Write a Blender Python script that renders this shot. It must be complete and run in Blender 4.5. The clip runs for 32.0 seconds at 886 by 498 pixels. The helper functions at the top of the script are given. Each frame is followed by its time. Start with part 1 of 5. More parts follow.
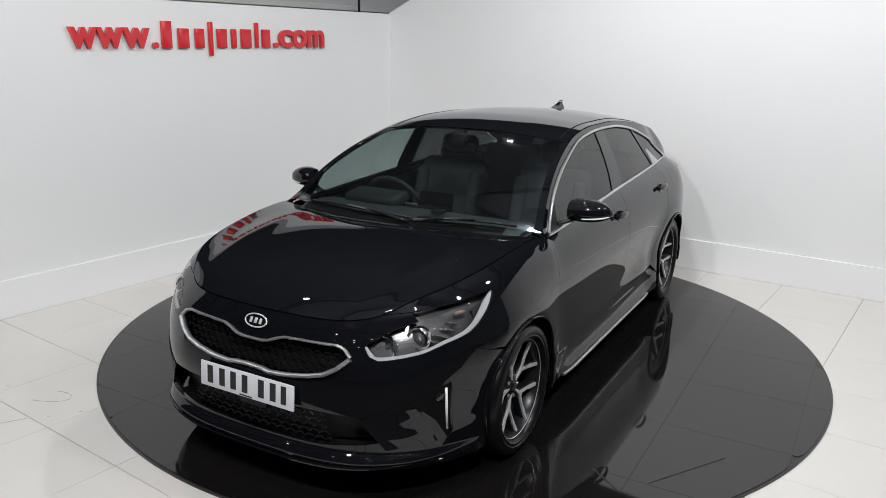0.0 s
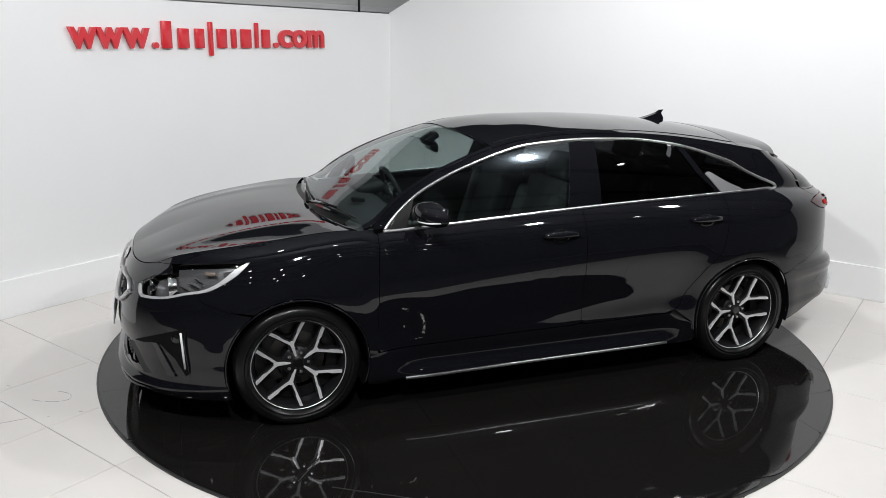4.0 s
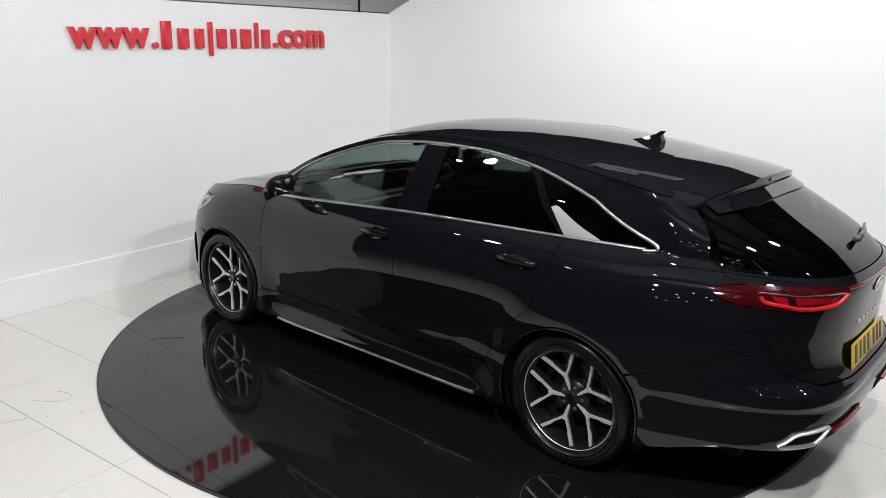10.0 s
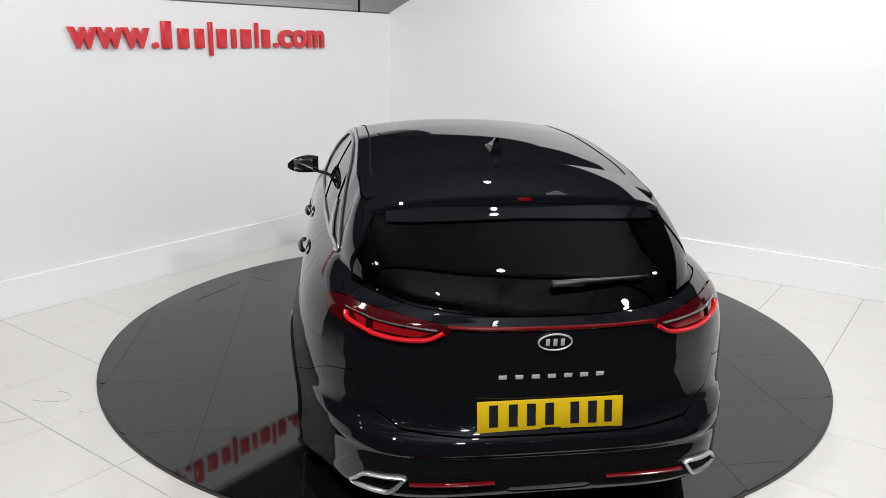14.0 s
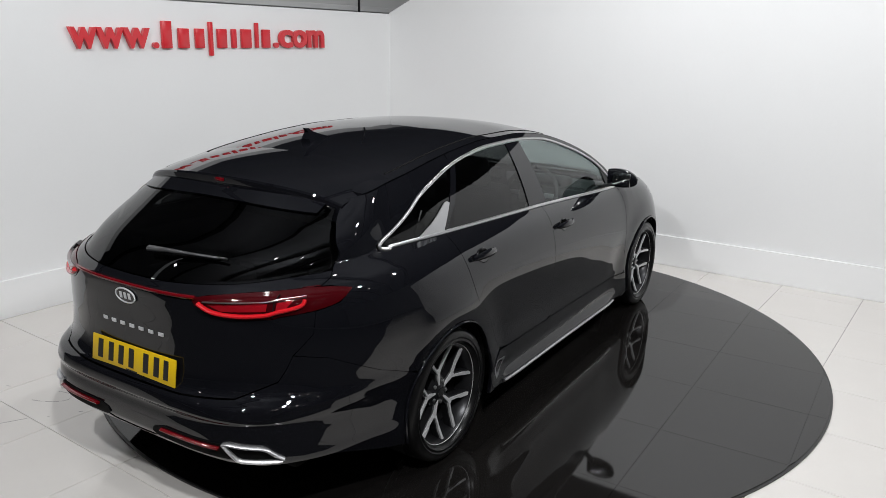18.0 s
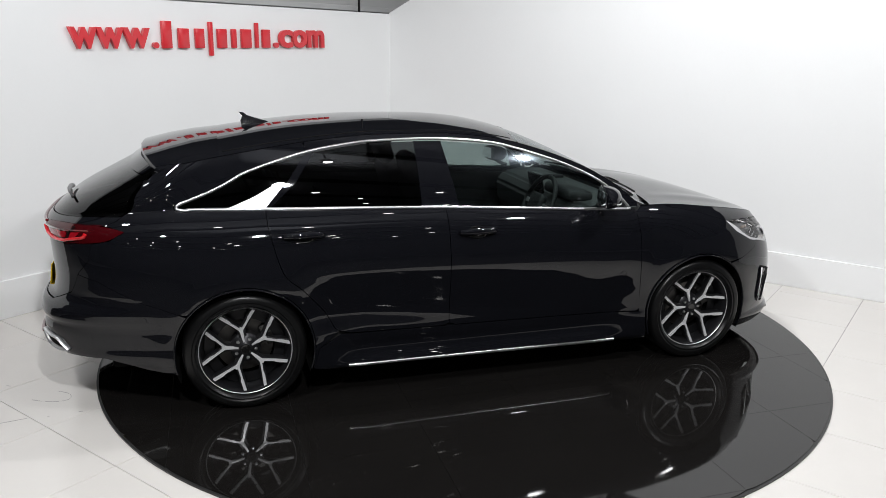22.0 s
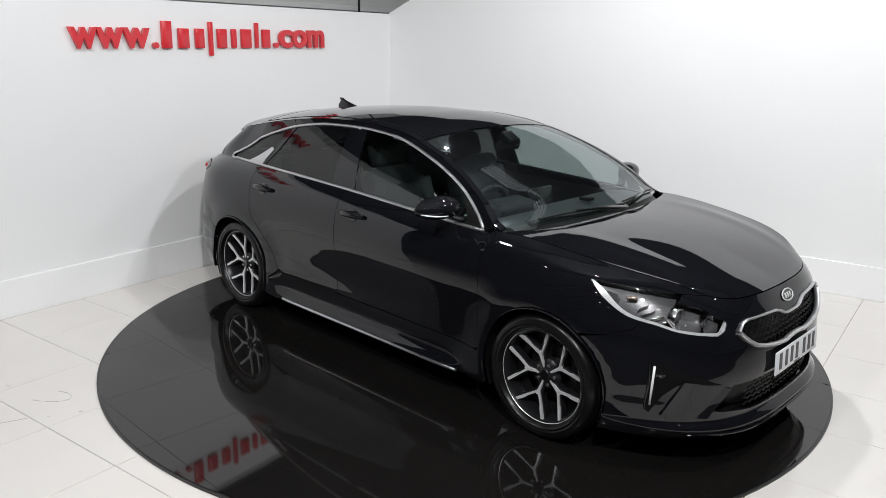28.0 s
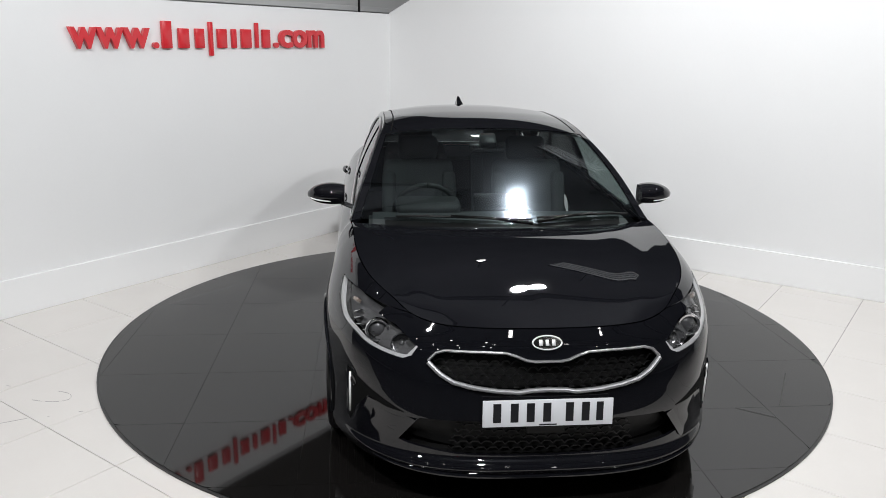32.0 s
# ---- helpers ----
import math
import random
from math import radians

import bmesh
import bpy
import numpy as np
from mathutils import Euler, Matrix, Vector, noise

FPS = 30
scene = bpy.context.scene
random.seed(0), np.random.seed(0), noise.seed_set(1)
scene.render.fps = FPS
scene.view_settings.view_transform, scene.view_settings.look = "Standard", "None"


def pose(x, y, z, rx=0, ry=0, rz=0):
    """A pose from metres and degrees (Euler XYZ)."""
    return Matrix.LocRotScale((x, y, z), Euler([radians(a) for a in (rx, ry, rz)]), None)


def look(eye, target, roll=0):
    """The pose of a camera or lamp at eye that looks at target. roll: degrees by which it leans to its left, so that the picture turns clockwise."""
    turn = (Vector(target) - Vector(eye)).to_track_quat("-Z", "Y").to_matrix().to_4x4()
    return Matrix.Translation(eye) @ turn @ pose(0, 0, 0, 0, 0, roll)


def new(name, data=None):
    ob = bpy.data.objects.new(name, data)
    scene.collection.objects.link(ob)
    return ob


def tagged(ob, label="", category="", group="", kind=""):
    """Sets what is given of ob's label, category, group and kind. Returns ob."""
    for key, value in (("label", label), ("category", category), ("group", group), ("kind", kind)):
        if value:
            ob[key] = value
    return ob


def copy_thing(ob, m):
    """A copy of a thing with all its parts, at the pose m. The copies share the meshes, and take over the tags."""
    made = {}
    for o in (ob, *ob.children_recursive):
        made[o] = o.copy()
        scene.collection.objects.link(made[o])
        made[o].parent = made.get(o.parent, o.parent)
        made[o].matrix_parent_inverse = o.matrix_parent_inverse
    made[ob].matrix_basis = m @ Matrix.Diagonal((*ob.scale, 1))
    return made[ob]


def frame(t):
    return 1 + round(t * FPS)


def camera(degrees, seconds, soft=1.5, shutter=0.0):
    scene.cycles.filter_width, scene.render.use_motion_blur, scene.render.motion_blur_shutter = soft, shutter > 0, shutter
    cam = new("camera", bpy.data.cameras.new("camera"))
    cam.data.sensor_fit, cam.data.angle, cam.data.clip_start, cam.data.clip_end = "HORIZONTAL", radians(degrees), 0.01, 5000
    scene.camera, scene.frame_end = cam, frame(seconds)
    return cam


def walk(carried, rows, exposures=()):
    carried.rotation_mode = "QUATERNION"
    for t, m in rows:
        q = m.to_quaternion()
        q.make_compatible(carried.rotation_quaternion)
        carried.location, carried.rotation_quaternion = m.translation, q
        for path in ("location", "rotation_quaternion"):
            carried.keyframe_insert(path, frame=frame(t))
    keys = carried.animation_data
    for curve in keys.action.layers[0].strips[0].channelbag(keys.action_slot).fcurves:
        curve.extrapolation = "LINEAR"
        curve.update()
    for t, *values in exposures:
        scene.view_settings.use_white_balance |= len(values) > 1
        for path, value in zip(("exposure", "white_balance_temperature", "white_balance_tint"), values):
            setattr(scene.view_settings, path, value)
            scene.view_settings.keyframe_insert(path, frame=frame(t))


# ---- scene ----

from mathutils.geometry import tessellate_polygon

# ---- camera: it stands still ----
cam = camera(60.04, 32.0, soft=0.55)
EYE = pose(0.0, -4.8087, 1.8523, 74.937, -0.902, 1.824)
walk(cam, [(0.0, EYE), (32.0, EYE)], exposures=[(0.0, -0.30), (2.1, -0.30), (2.6, -0.10), (14.5, -0.10), (16.4, -0.30), (19.2, -0.30), (19.7, -0.10), (31.2, -0.10), (31.8, -0.15), (32.0, -0.15)])

# ---- world and lamps ----
world = bpy.data.worlds.new("world")
world.use_nodes = True
world.node_tree.nodes["Background"].inputs[0].default_value = (0.6, 0.65, 0.7, 1)
world.node_tree.nodes["Background"].inputs[1].default_value = 0.02
scene.world = world


def lamp(x, y, z, watts, size, aim=(0, 0, 0.6), tint=(0.97, 0.985, 1.0)):
    data = bpy.data.lights.new("ceiling_spot_light", "AREA")
    data.shape, data.size, data.energy, data.color = "DISK", size, watts, tint
    ob = new("ceiling_spot_light", data)
    ob.matrix_world = look((x, y, z), aim)
    return ob


LAMPS = [(0.72, 0.30, 3.7, 80, 0.20, (0.3, 0.0, 0)), (0.40, -4.7, 3.9, 210, 0.20, (0.0, 1.6, 0.6)), (-1.9, -4.0, 3.9, 125, 0.18, (0.4, 1.5, 0.6)),
         (3.5, -0.5, 3.9, 40, 0.18, (-0.6, 1.4, 0.6)), (2.5, -2.1, 3.9, 98, 0.18, (0.2, 2.2, 0.8)), (-3.2, -1.2, 3.9, 30, 0.18, (0.6, 1.6, 0.6))]
for lx, ly, lz, watts, size, aim in LAMPS:
    lamp(lx, ly, lz, watts * 0.70, size, aim)

# ---- materials ----


def material(name, color, rough=0.5, metal=0.0, coat=0.0, spec=0.5, grain=0.0, scale=40.0, bump=0.0, vary=0.0, emit=0.0, coat_rough=0.02):
    m = bpy.data.materials.new(name)
    m.use_nodes = True
    nt = m.node_tree
    b = nt.nodes["Principled BSDF"]
    b.inputs["Base Color"].default_value = (*color, 1)
    b.inputs["Roughness"].default_value = rough
    b.inputs["Metallic"].default_value = metal
    b.inputs["Specular IOR Level"].default_value = spec
    b.inputs["Coat Weight"].default_value = coat
    b.inputs["Coat Roughness"].default_value = coat_rough
    if emit:
        b.inputs["Emission Color"].default_value = (*color, 1)
        b.inputs["Emission Strength"].default_value = emit
    if grain or bump or vary:
        tc = nt.nodes.new("ShaderNodeTexCoord")
        fine = nt.nodes.new("ShaderNodeTexNoise")
        fine.inputs["Scale"].default_value = scale
        fine.inputs["Detail"].default_value = 6
        nt.links.new(tc.outputs["Object"], fine.inputs["Vector"])
        big = nt.nodes.new("ShaderNodeTexNoise")
        big.inputs["Scale"].default_value = scale / 25
        big.inputs["Detail"].default_value = 3
        nt.links.new(tc.outputs["Object"], big.inputs["Vector"])
        if grain or vary:
            hue = nt.nodes.new("ShaderNodeMix")
            hue.data_type = "RGBA"
            hue.blend_type = "MULTIPLY"
            hue.inputs[0].default_value = 1
            add = nt.nodes.new("ShaderNodeMath")
            add.operation = "MULTIPLY_ADD"
            add.inputs[1].default_value = grain
            mul = nt.nodes.new("ShaderNodeMath")
            mul.operation = "MULTIPLY_ADD"
            mul.inputs[1].default_value = vary
            mul.inputs[2].default_value = 1 - (grain + vary) / 2
            nt.links.new(big.outputs["Fac"], mul.inputs[0])
            nt.links.new(fine.outputs["Fac"], add.inputs[0])
            nt.links.new(mul.outputs[0], add.inputs[2])
            hue.inputs[6].default_value = (*color, 1)
            nt.links.new(add.outputs[0], hue.inputs[7])
            nt.links.new(hue.outputs[2], b.inputs["Base Color"])
        if bump:
            bn = nt.nodes.new("ShaderNodeBump")
            bn.inputs["Strength"].default_value = bump
            bn.inputs["Distance"].default_value = 0.004
            nt.links.new(fine.outputs["Fac"], bn.inputs["Height"])
            nt.links.new(bn.outputs[0], b.inputs["Normal"])
    return m


def glass(name, tint, rough=0.015, base=0.06, glare=0.0):
    """Thin pane: clear tint with a gloss that grows towards grazing, and a bluish glare film."""
    m = bpy.data.materials.new(name)
    m.use_nodes = True
    nt = m.node_tree
    nt.nodes.remove(nt.nodes["Principled BSDF"])
    out = nt.nodes["Material Output"]
    tr = nt.nodes.new("ShaderNodeBsdfTransparent")
    tr.inputs[0].default_value = (*tint, 1)
    gl = nt.nodes.new("ShaderNodeBsdfGlossy")
    gl.inputs["Roughness"].default_value = rough
    edge = nt.nodes.new("ShaderNodeLayerWeight")
    edge.inputs[0].default_value = 0.5
    bend = nt.nodes.new("ShaderNodeMath")
    bend.operation = "POWER"
    bend.inputs[1].default_value = 5.0
    gloss = nt.nodes.new("ShaderNodeMath")
    gloss.operation = "MULTIPLY_ADD"
    gloss.inputs[1].default_value = 1 - base
    gloss.inputs[2].default_value = base
    mx = nt.nodes.new("ShaderNodeMixShader")
    nt.links.new(edge.outputs["Facing"], bend.inputs[0])
    nt.links.new(bend.outputs[0], gloss.inputs[0])
    nt.links.new(gloss.outputs[0], mx.inputs[0])
    nt.links.new(tr.outputs[0], mx.inputs[1])
    nt.links.new(gl.outputs[0], mx.inputs[2])
    nt.links.new(mx.outputs[0], out.inputs[0])
    last = mx
    # two weak blurred bluish gloss layers stand in for glare round the lamps
    for wide, share in ((0.10, glare * 3), (0.22, glare * 0.6)) if glare else ():
        film = nt.nodes.new("ShaderNodeBsdfGlossy")
        film.inputs["Roughness"].default_value = wide
        film.inputs[0].default_value = (0.75, 0.88, 1.0, 1)
        veil = nt.nodes.new("ShaderNodeMixShader")
        veil.inputs[0].default_value = share
        nt.links.new(last.outputs[0], veil.inputs[1])
        nt.links.new(film.outputs[0], veil.inputs[2])
        nt.links.new(veil.outputs[0], out.inputs[0])
        last = veil
    return m


PAINT = material("black_paint", (0.0048, 0.0050, 0.0066), 0.5, 0.0, 1.0, 0.0, coat_rough=0.025)
GLOSS = material("gloss_black", (0.006, 0.006, 0.006), 0.12, 0, 0.4)
PLASTIC = material("black_plastic", (0.007, 0.007, 0.007), 0.42, spec=0.25, grain=0.3, scale=300, bump=0.05)
MESH_BLACK = material("grille_black", (0.006, 0.006, 0.006), 0.35, spec=0.3)
WIPER = material("wiper_black", (0.05, 0.05, 0.052), 0.3)
DARK = material("dark_void", (0.004, 0.004, 0.004), 0.8, spec=0.1)
CHROME = material("chrome", (0.62, 0.62, 0.63), 0.30, 1.0)
SATIN = material("satin_chrome", (0.62, 0.62, 0.63), 0.4, 0.9)
ALLOY = material("machined_alloy", (0.74, 0.74, 0.75), 0.34, 0.5, grain=0.15, scale=90)
STALK = material("mirror_stalk_grey", (0.035, 0.035, 0.037), 0.35, 0.2)
ALLOY_DARK = material("dark_alloy", (0.02, 0.02, 0.022), 0.3, 0.6)
RUBBER = material("tyre_rubber", (0.0045, 0.0045, 0.0047), 0.30, spec=0.3, grain=0.4, scale=120, bump=0.1)
STEEL = material("brake_steel", (0.13, 0.125, 0.12), 0.4, 1.0, grain=0.3, scale=60)
SCREEN = glass("windscreen_glass", (0.56, 0.63, 0.62), glare=0.012)
SIDE_GLASS = glass("side_glass", (0.50, 0.57, 0.555), glare=0.002)
PRIVACY = glass("privacy_glass", (0.13, 0.134, 0.138))
REAR_GLASS = glass("dark_rear_glass", (0.05, 0.052, 0.054), base=0.05)
LENS = glass("clear_lens", (0.93, 0.93, 0.93))
BADGE = material("bright_badge", (0.72, 0.72, 0.73), 0.3, 0.35)
RED_LENS = material("red_lens", (0.28, 0.004, 0.010), 0.12, 0, 1.0)
DEEP_RED = material("deep_red_lens", (0.040, 0.0012, 0.0025), 0.08, 0, 0.2, 0.25)
LAMP_RED = material("lit_red", (0.55, 0.008, 0.014), 0.25, 0, 0.6, emit=0.06)
REFLECTOR = material("lamp_reflector", (0.75, 0.75, 0.76), 0.12, 1.0)
LAMP_BOWL = material("lamp_bowl", (0.20, 0.20, 0.205), 0.22, 0.5)
LAMP_DARK = material("lamp_bezel", (0.10, 0.10, 0.105), 0.3, 0.25)
STRIP_GREY = material("pale_light_guide", (0.62, 0.62, 0.63), 0.3, 0.1, 0.5)
WHITE_STRIP = material("white_strip", (0.8, 0.8, 0.8), 0.25, 0.0, 0.5)
AMBER = material("amber_lens", (0.34, 0.27, 0.22), 0.2, 0.5, 0.5)
BAND_RED = material("band_red_lens", (0.12, 0.002, 0.005), 0.15, 0, 0.6)
PLATE_WHITE = material("plate_white", (0.72, 0.73, 0.76), 0.35)
PLATE_YELLOW = material("plate_yellow", (0.72, 0.47, 0.01), 0.35)
INK = material("plate_ink", (0.012, 0.012, 0.014), 0.4)
SEAT = material("seat_cloth", (0.046, 0.046, 0.048), 0.85, grain=0.4, scale=200, bump=0.2)
DASH = material("dashboard_trim", (0.055, 0.057, 0.058), 0.55, grain=0.3, scale=250, bump=0.1)
TRIM = material("cabin_trim", (0.02, 0.02, 0.021), 0.6, grain=0.3, scale=250, bump=0.1)
LINER = material("headlining", (0.16, 0.16, 0.155), 0.9, grain=0.2, scale=200)
WALL = material("white_wall_paint", (0.80, 0.80, 0.80), 0.55, grain=0.02, scale=60, vary=0.03, bump=0.03)
SKIRT = material("white_skirting_gloss", (0.84, 0.84, 0.84), 0.5, vary=0.02, scale=40)
TILE = material("cream_floor_tile", (0.69, 0.66, 0.63), 0.14, grain=0.03, scale=90, vary=0.05)
GROUT = material("tile_grout", (0.42, 0.41, 0.40), 0.8)
DISC = material("black_gloss_panel", (0.0078, 0.0071, 0.0067), 0.04, spec=0.44, grain=0.3, scale=50, vary=0.3)
DISC_EDGE = material("turntable_edge", (0.02, 0.02, 0.02), 0.4)
RED_SIGN = material("red_acrylic", (0.62, 0.025, 0.035), 0.3, 0, 0.3)
CEILING = material("grey_ceiling", (0.36, 0.37, 0.40), 0.9, vary=0.3, scale=30)
HALL = material("grey_hall_wall", (0.15, 0.155, 0.17), 0.8, vary=0.2, scale=30)
HALL_PALE = material("pale_hall_wall", (0.62, 0.64, 0.67), 0.8, vary=0.2, scale=30)
UPPER = material("pale_upper_wall", (0.42, 0.42, 0.42), 0.7, vary=0.1, scale=30)
DARK_SHEET = material("dark_floor_sheet", (0.04, 0.04, 0.043), 0.95, spec=0.1, grain=0.5, scale=300, bump=0.3)
MARK = material("grey_scuff", (0.30, 0.29, 0.28), 0.7)
METAL_DARK = material("dark_metal", (0.02, 0.02, 0.02), 0.5, 0.5)

# ---- mesh helpers ----


def mesh_object(name, verts, faces, mat, parent=None, label="", smooth=True, normals=None):
    me = bpy.data.meshes.new(name)
    me.from_pydata([tuple(v) for v in verts], [], faces)
    me.materials.append(mat)
    if smooth:
        me.polygons.foreach_set("use_smooth", [True] * len(me.polygons))
    me.update()
    if normals is not None:
        me.normals_split_custom_set_from_vertices([tuple(n) for n in normals])
    ob = new(name, me)
    if parent is not None:
        ob.parent = parent
    return tagged(ob, label)


def part(name, bm, mat, parent, label="", smooth=True, sharp=35):
    me = bpy.data.meshes.new(name)
    if smooth:
        for e in bm.edges:
            e.smooth = not (len(e.link_faces) == 2 and e.calc_face_angle(0) > radians(sharp))
        for f in bm.faces:
            f.smooth = True
    bm.to_mesh(me)
    bm.free()
    me.materials.append(mat)
    ob = new(name, me)
    if parent is not None:
        ob.parent = parent
    return tagged(ob, label)


def add_box(bm, m, sx, sy, sz, bevel=0.0, seg=2):
    g = bmesh.ops.create_cube(bm, size=1, matrix=m @ Matrix.Diagonal((sx, sy, sz, 1)))
    if bevel:
        es = list({e for v in g["verts"] for e in v.link_edges})
        bmesh.ops.bevel(bm, geom=es, offset=bevel, segments=seg, profile=0.5, affect="EDGES")
    return bm


def box_bm(m, sx, sy, sz, bevel=0.0, seg=2):
    return add_box(bmesh.new(), m, sx, sy, sz, bevel, seg)


def add_lathe(bm, profile, m, n=48):
    """Turn (radius, height) pairs about the z axis of m."""
    rings = []
    for r, h in profile:
        if r < 1e-6:
            rings.append([bm.verts.new(m @ Vector((0, 0, h)))] * n)
        else:
            rings.append([bm.verts.new(m @ Vector((r * math.cos(2 * math.pi * i / n), r * math.sin(2 * math.pi * i / n), h))) for i in range(n)])
    for a, b in zip(rings, rings[1:]):
        for i in range(n):
            j = (i + 1) % n
            vs = []
            for v in (a[i], a[j], b[j], b[i]):
                if v not in vs:
                    vs.append(v)
            if len(vs) > 2:
                bm.faces.new(vs)
    return bm


def lathe(profile, m, n=48):
    bm = add_lathe(bmesh.new(), profile, m, n)
    bmesh.ops.recalc_face_normals(bm, faces=bm.faces)
    return bm


def add_tube(bm, pts, r, n=8, flat=1.0, ups=None):
    """A tube along pts; flat squeezes it across its up direction."""
    rings = []
    pts = [Vector(p) for p in pts]
    for i, p in enumerate(pts):
        t = (pts[min(i + 1, len(pts) - 1)] - pts[max(i - 1, 0)]).normalized()
        up = Vector(ups[i]) if ups else Vector((0, 0, 1))
        if abs(up.normalized().dot(t)) > 0.95:
            up = Vector((1, 0, 0))
        a = t.cross(up).normalized()
        b = a.cross(t).normalized()
        rr = r[i] if isinstance(r, (list, tuple)) else r
        rings.append([bm.verts.new(p + rr * (math.cos(2 * math.pi * k / n) * a + flat * math.sin(2 * math.pi * k / n) * b)) for k in range(n)])
    for a, b in zip(rings, rings[1:]):
        for k in range(n):
            bm.faces.new((a[k], a[(k + 1) % n], b[(k + 1) % n], b[k]))
    bm.faces.new(rings[0][::-1])
    bm.faces.new(rings[-1])
    return bm


def add_prism(bm, poly, m, depth):
    """Extrude the polygon (x, y) by depth along the z axis of m."""
    tris = tessellate_polygon([[Vector((x, y, 0)) for x, y in poly]])
    top = [bm.verts.new(m @ Vector((x, y, depth))) for x, y in poly]
    bot = [bm.verts.new(m @ Vector((x, y, 0))) for x, y in poly]
    for t in tris:
        bm.faces.new([top[i] for i in t])
        bm.faces.new([bot[i] for i in t])
    n = len(poly)
    for i in range(n):
        j = (i + 1) % n
        bm.faces.new((bot[i], bot[j], top[j], top[i]))
    return bm


def prism(poly, m, depth):
    bm = add_prism(bmesh.new(), poly, m, depth)
    bmesh.ops.recalc_face_normals(bm, faces=bm.faces)
    return bm


class Curve1:
    """A smooth curve through (x, y) knots, read from a dense table."""

    def __init__(self, knots):
        knots = sorted(knots)
        x = np.array([k[0] for k in knots], float)
        y = np.array([k[1] for k in knots], float)
        dx = np.diff(x)
        sl = np.diff(y) / dx
        m = np.zeros(len(x))
        m[0], m[-1] = sl[0], sl[-1]
        for i in range(1, len(x) - 1):
            if sl[i - 1] * sl[i] > 0:
                w1, w2 = 2 * dx[i] + dx[i - 1], dx[i] + 2 * dx[i - 1]
                m[i] = (w1 + w2) / (w1 / sl[i - 1] + w2 / sl[i])
        self.x0, self.x1, self.n = x[0], x[-1], 1600
        t = np.linspace(x[0], x[-1], self.n + 1)
        k = np.clip(np.searchsorted(x, t) - 1, 0, len(dx) - 1)
        u = (t - x[k]) / dx[k]
        self.t = (y[k] * (2 * u**3 - 3 * u**2 + 1) + y[k + 1] * (3 * u**2 - 2 * u**3) + dx[k] * (m[k] * (u**3 - 2 * u**2 + u) + m[k + 1] * (u**3 - u**2))).tolist()

    def __call__(self, x):
        f = (x - self.x0) / (self.x1 - self.x0) * self.n
        if f <= 0:
            return self.t[0]
        if f >= self.n:
            return self.t[-1]
        i = int(f)
        return self.t[i] + (f - i) * (self.t[i + 1] - self.t[i])

# ---- the setting ----


WALL_TURN = 56.06
CORNER = Vector((-0.823, 3.446, 0))
FLOOR_Z = -0.012
E1 = Vector((math.cos(radians(WALL_TURN)), math.sin(radians(WALL_TURN)), 0))
E2 = Vector((math.cos(radians(WALL_TURN - 88.6)), math.sin(radians(WALL_TURN - 88.6)), 0))
LEFT = Matrix.Translation(CORNER) @ pose(0, 0, 0, 0, 0, WALL_TURN + 180)      # x runs away from the corner, y into the room
RIGHT = Matrix.Translation(CORNER) @ pose(0, 0, 0, 0, 0, WALL_TURN - 88.6)    # x runs away from the corner


def structure(name, bm, mat, label, smooth=False):
    return tagged(part(name, bm, mat, None, label, smooth=smooth), label, name.split("_")[0], kind="structure")


def build_room():
    floor = structure("floor", box_bm(pose(0, 0, FLOOR_Z - 0.065), 26, 26, 0.12), GROUT, "pale stone tile floor with thin grey joints")
    structure("ceiling", box_bm(pose(0, 0, 4.9), 26, 26, 0.2), CEILING, "plain grey showroom ceiling with slim beams")
    # outer walls out of view; the east one is paler to brighten reflections
    for name, m in (("wall_south", pose(0, -10.5, 2.4)), ("wall_north", pose(0, 12.9, 2.4)),
                    ("wall_east", pose(12.9, 0, 2.4, 0, 0, 90)), ("wall_west", pose(-12.9, 0, 2.4, 0, 0, 90))):
        structure(name, box_bm(m, 26, 0.2, 4.9), HALL_PALE if name == "wall_east" else HALL, "plain unseen hall wall, toned for the car's reflections")
    left = structure("wall_left", box_bm(LEFT @ pose(2.65, -0.06, 1.065 + FLOOR_Z / 2), 5.3, 0.12, 2.13 - FLOOR_Z), WALL, "white painted partition wall carrying red letters")
    poly = [(0, FLOOR_Z), (7.5, FLOOR_Z), (7.5, 2.40), (0.50, 2.37), (0.0, 2.14)]
    structure("wall_right", prism(poly, RIGHT @ pose(0, 0.12, 0, 90, 0, 0), 0.12), WALL, "white painted wall with a sloping top edge")
    bm = box_bm(LEFT @ pose(2.66, 0.012, 0.1195), 5.28, 0.024, 0.263, 0.004)
    structure("skirting_left", bm, SKIRT, "tall white skirting board")
    bm = box_bm(RIGHT @ pose(3.76, -0.012, 0.1195), 7.46, 0.024, 0.263, 0.004)
    structure("skirting_right", bm, SKIRT, "tall white skirting board")
    # what shows above the partition
    structure("wall_upper", box_bm(LEFT @ pose(1.7, -0.40, 1.22), 6.4, 0.1, 2.46), UPPER, "pale upper wall behind the partition")
    structure("trim_rail", box_bm(LEFT @ pose(2.15, -0.24, 2.175), 5.5, 0.05, 0.05, 0.006), UPPER, "pale cable trunking behind the partition top")
    rod = tagged(part("support_rod", add_tube(bmesh.new(), [LEFT @ Vector((0.35, -0.10, 2.10)), LEFT @ Vector((0.35, -0.10, 3.2))], 0.012, 10), METAL_DARK, None), "thin black metal rod standing behind the partition", "rod")
    # added out of view: a dark sheet that keeps reflections in the lower body dark
    structure("floor_carpet", box_bm(pose(0, -6.10, FLOOR_Z - 0.003), 16, 7.10, 0.012, 0.003), DARK_SHEET, "unseen dark floor sheet beyond the turntable, added to darken the car's reflections")
    return floor


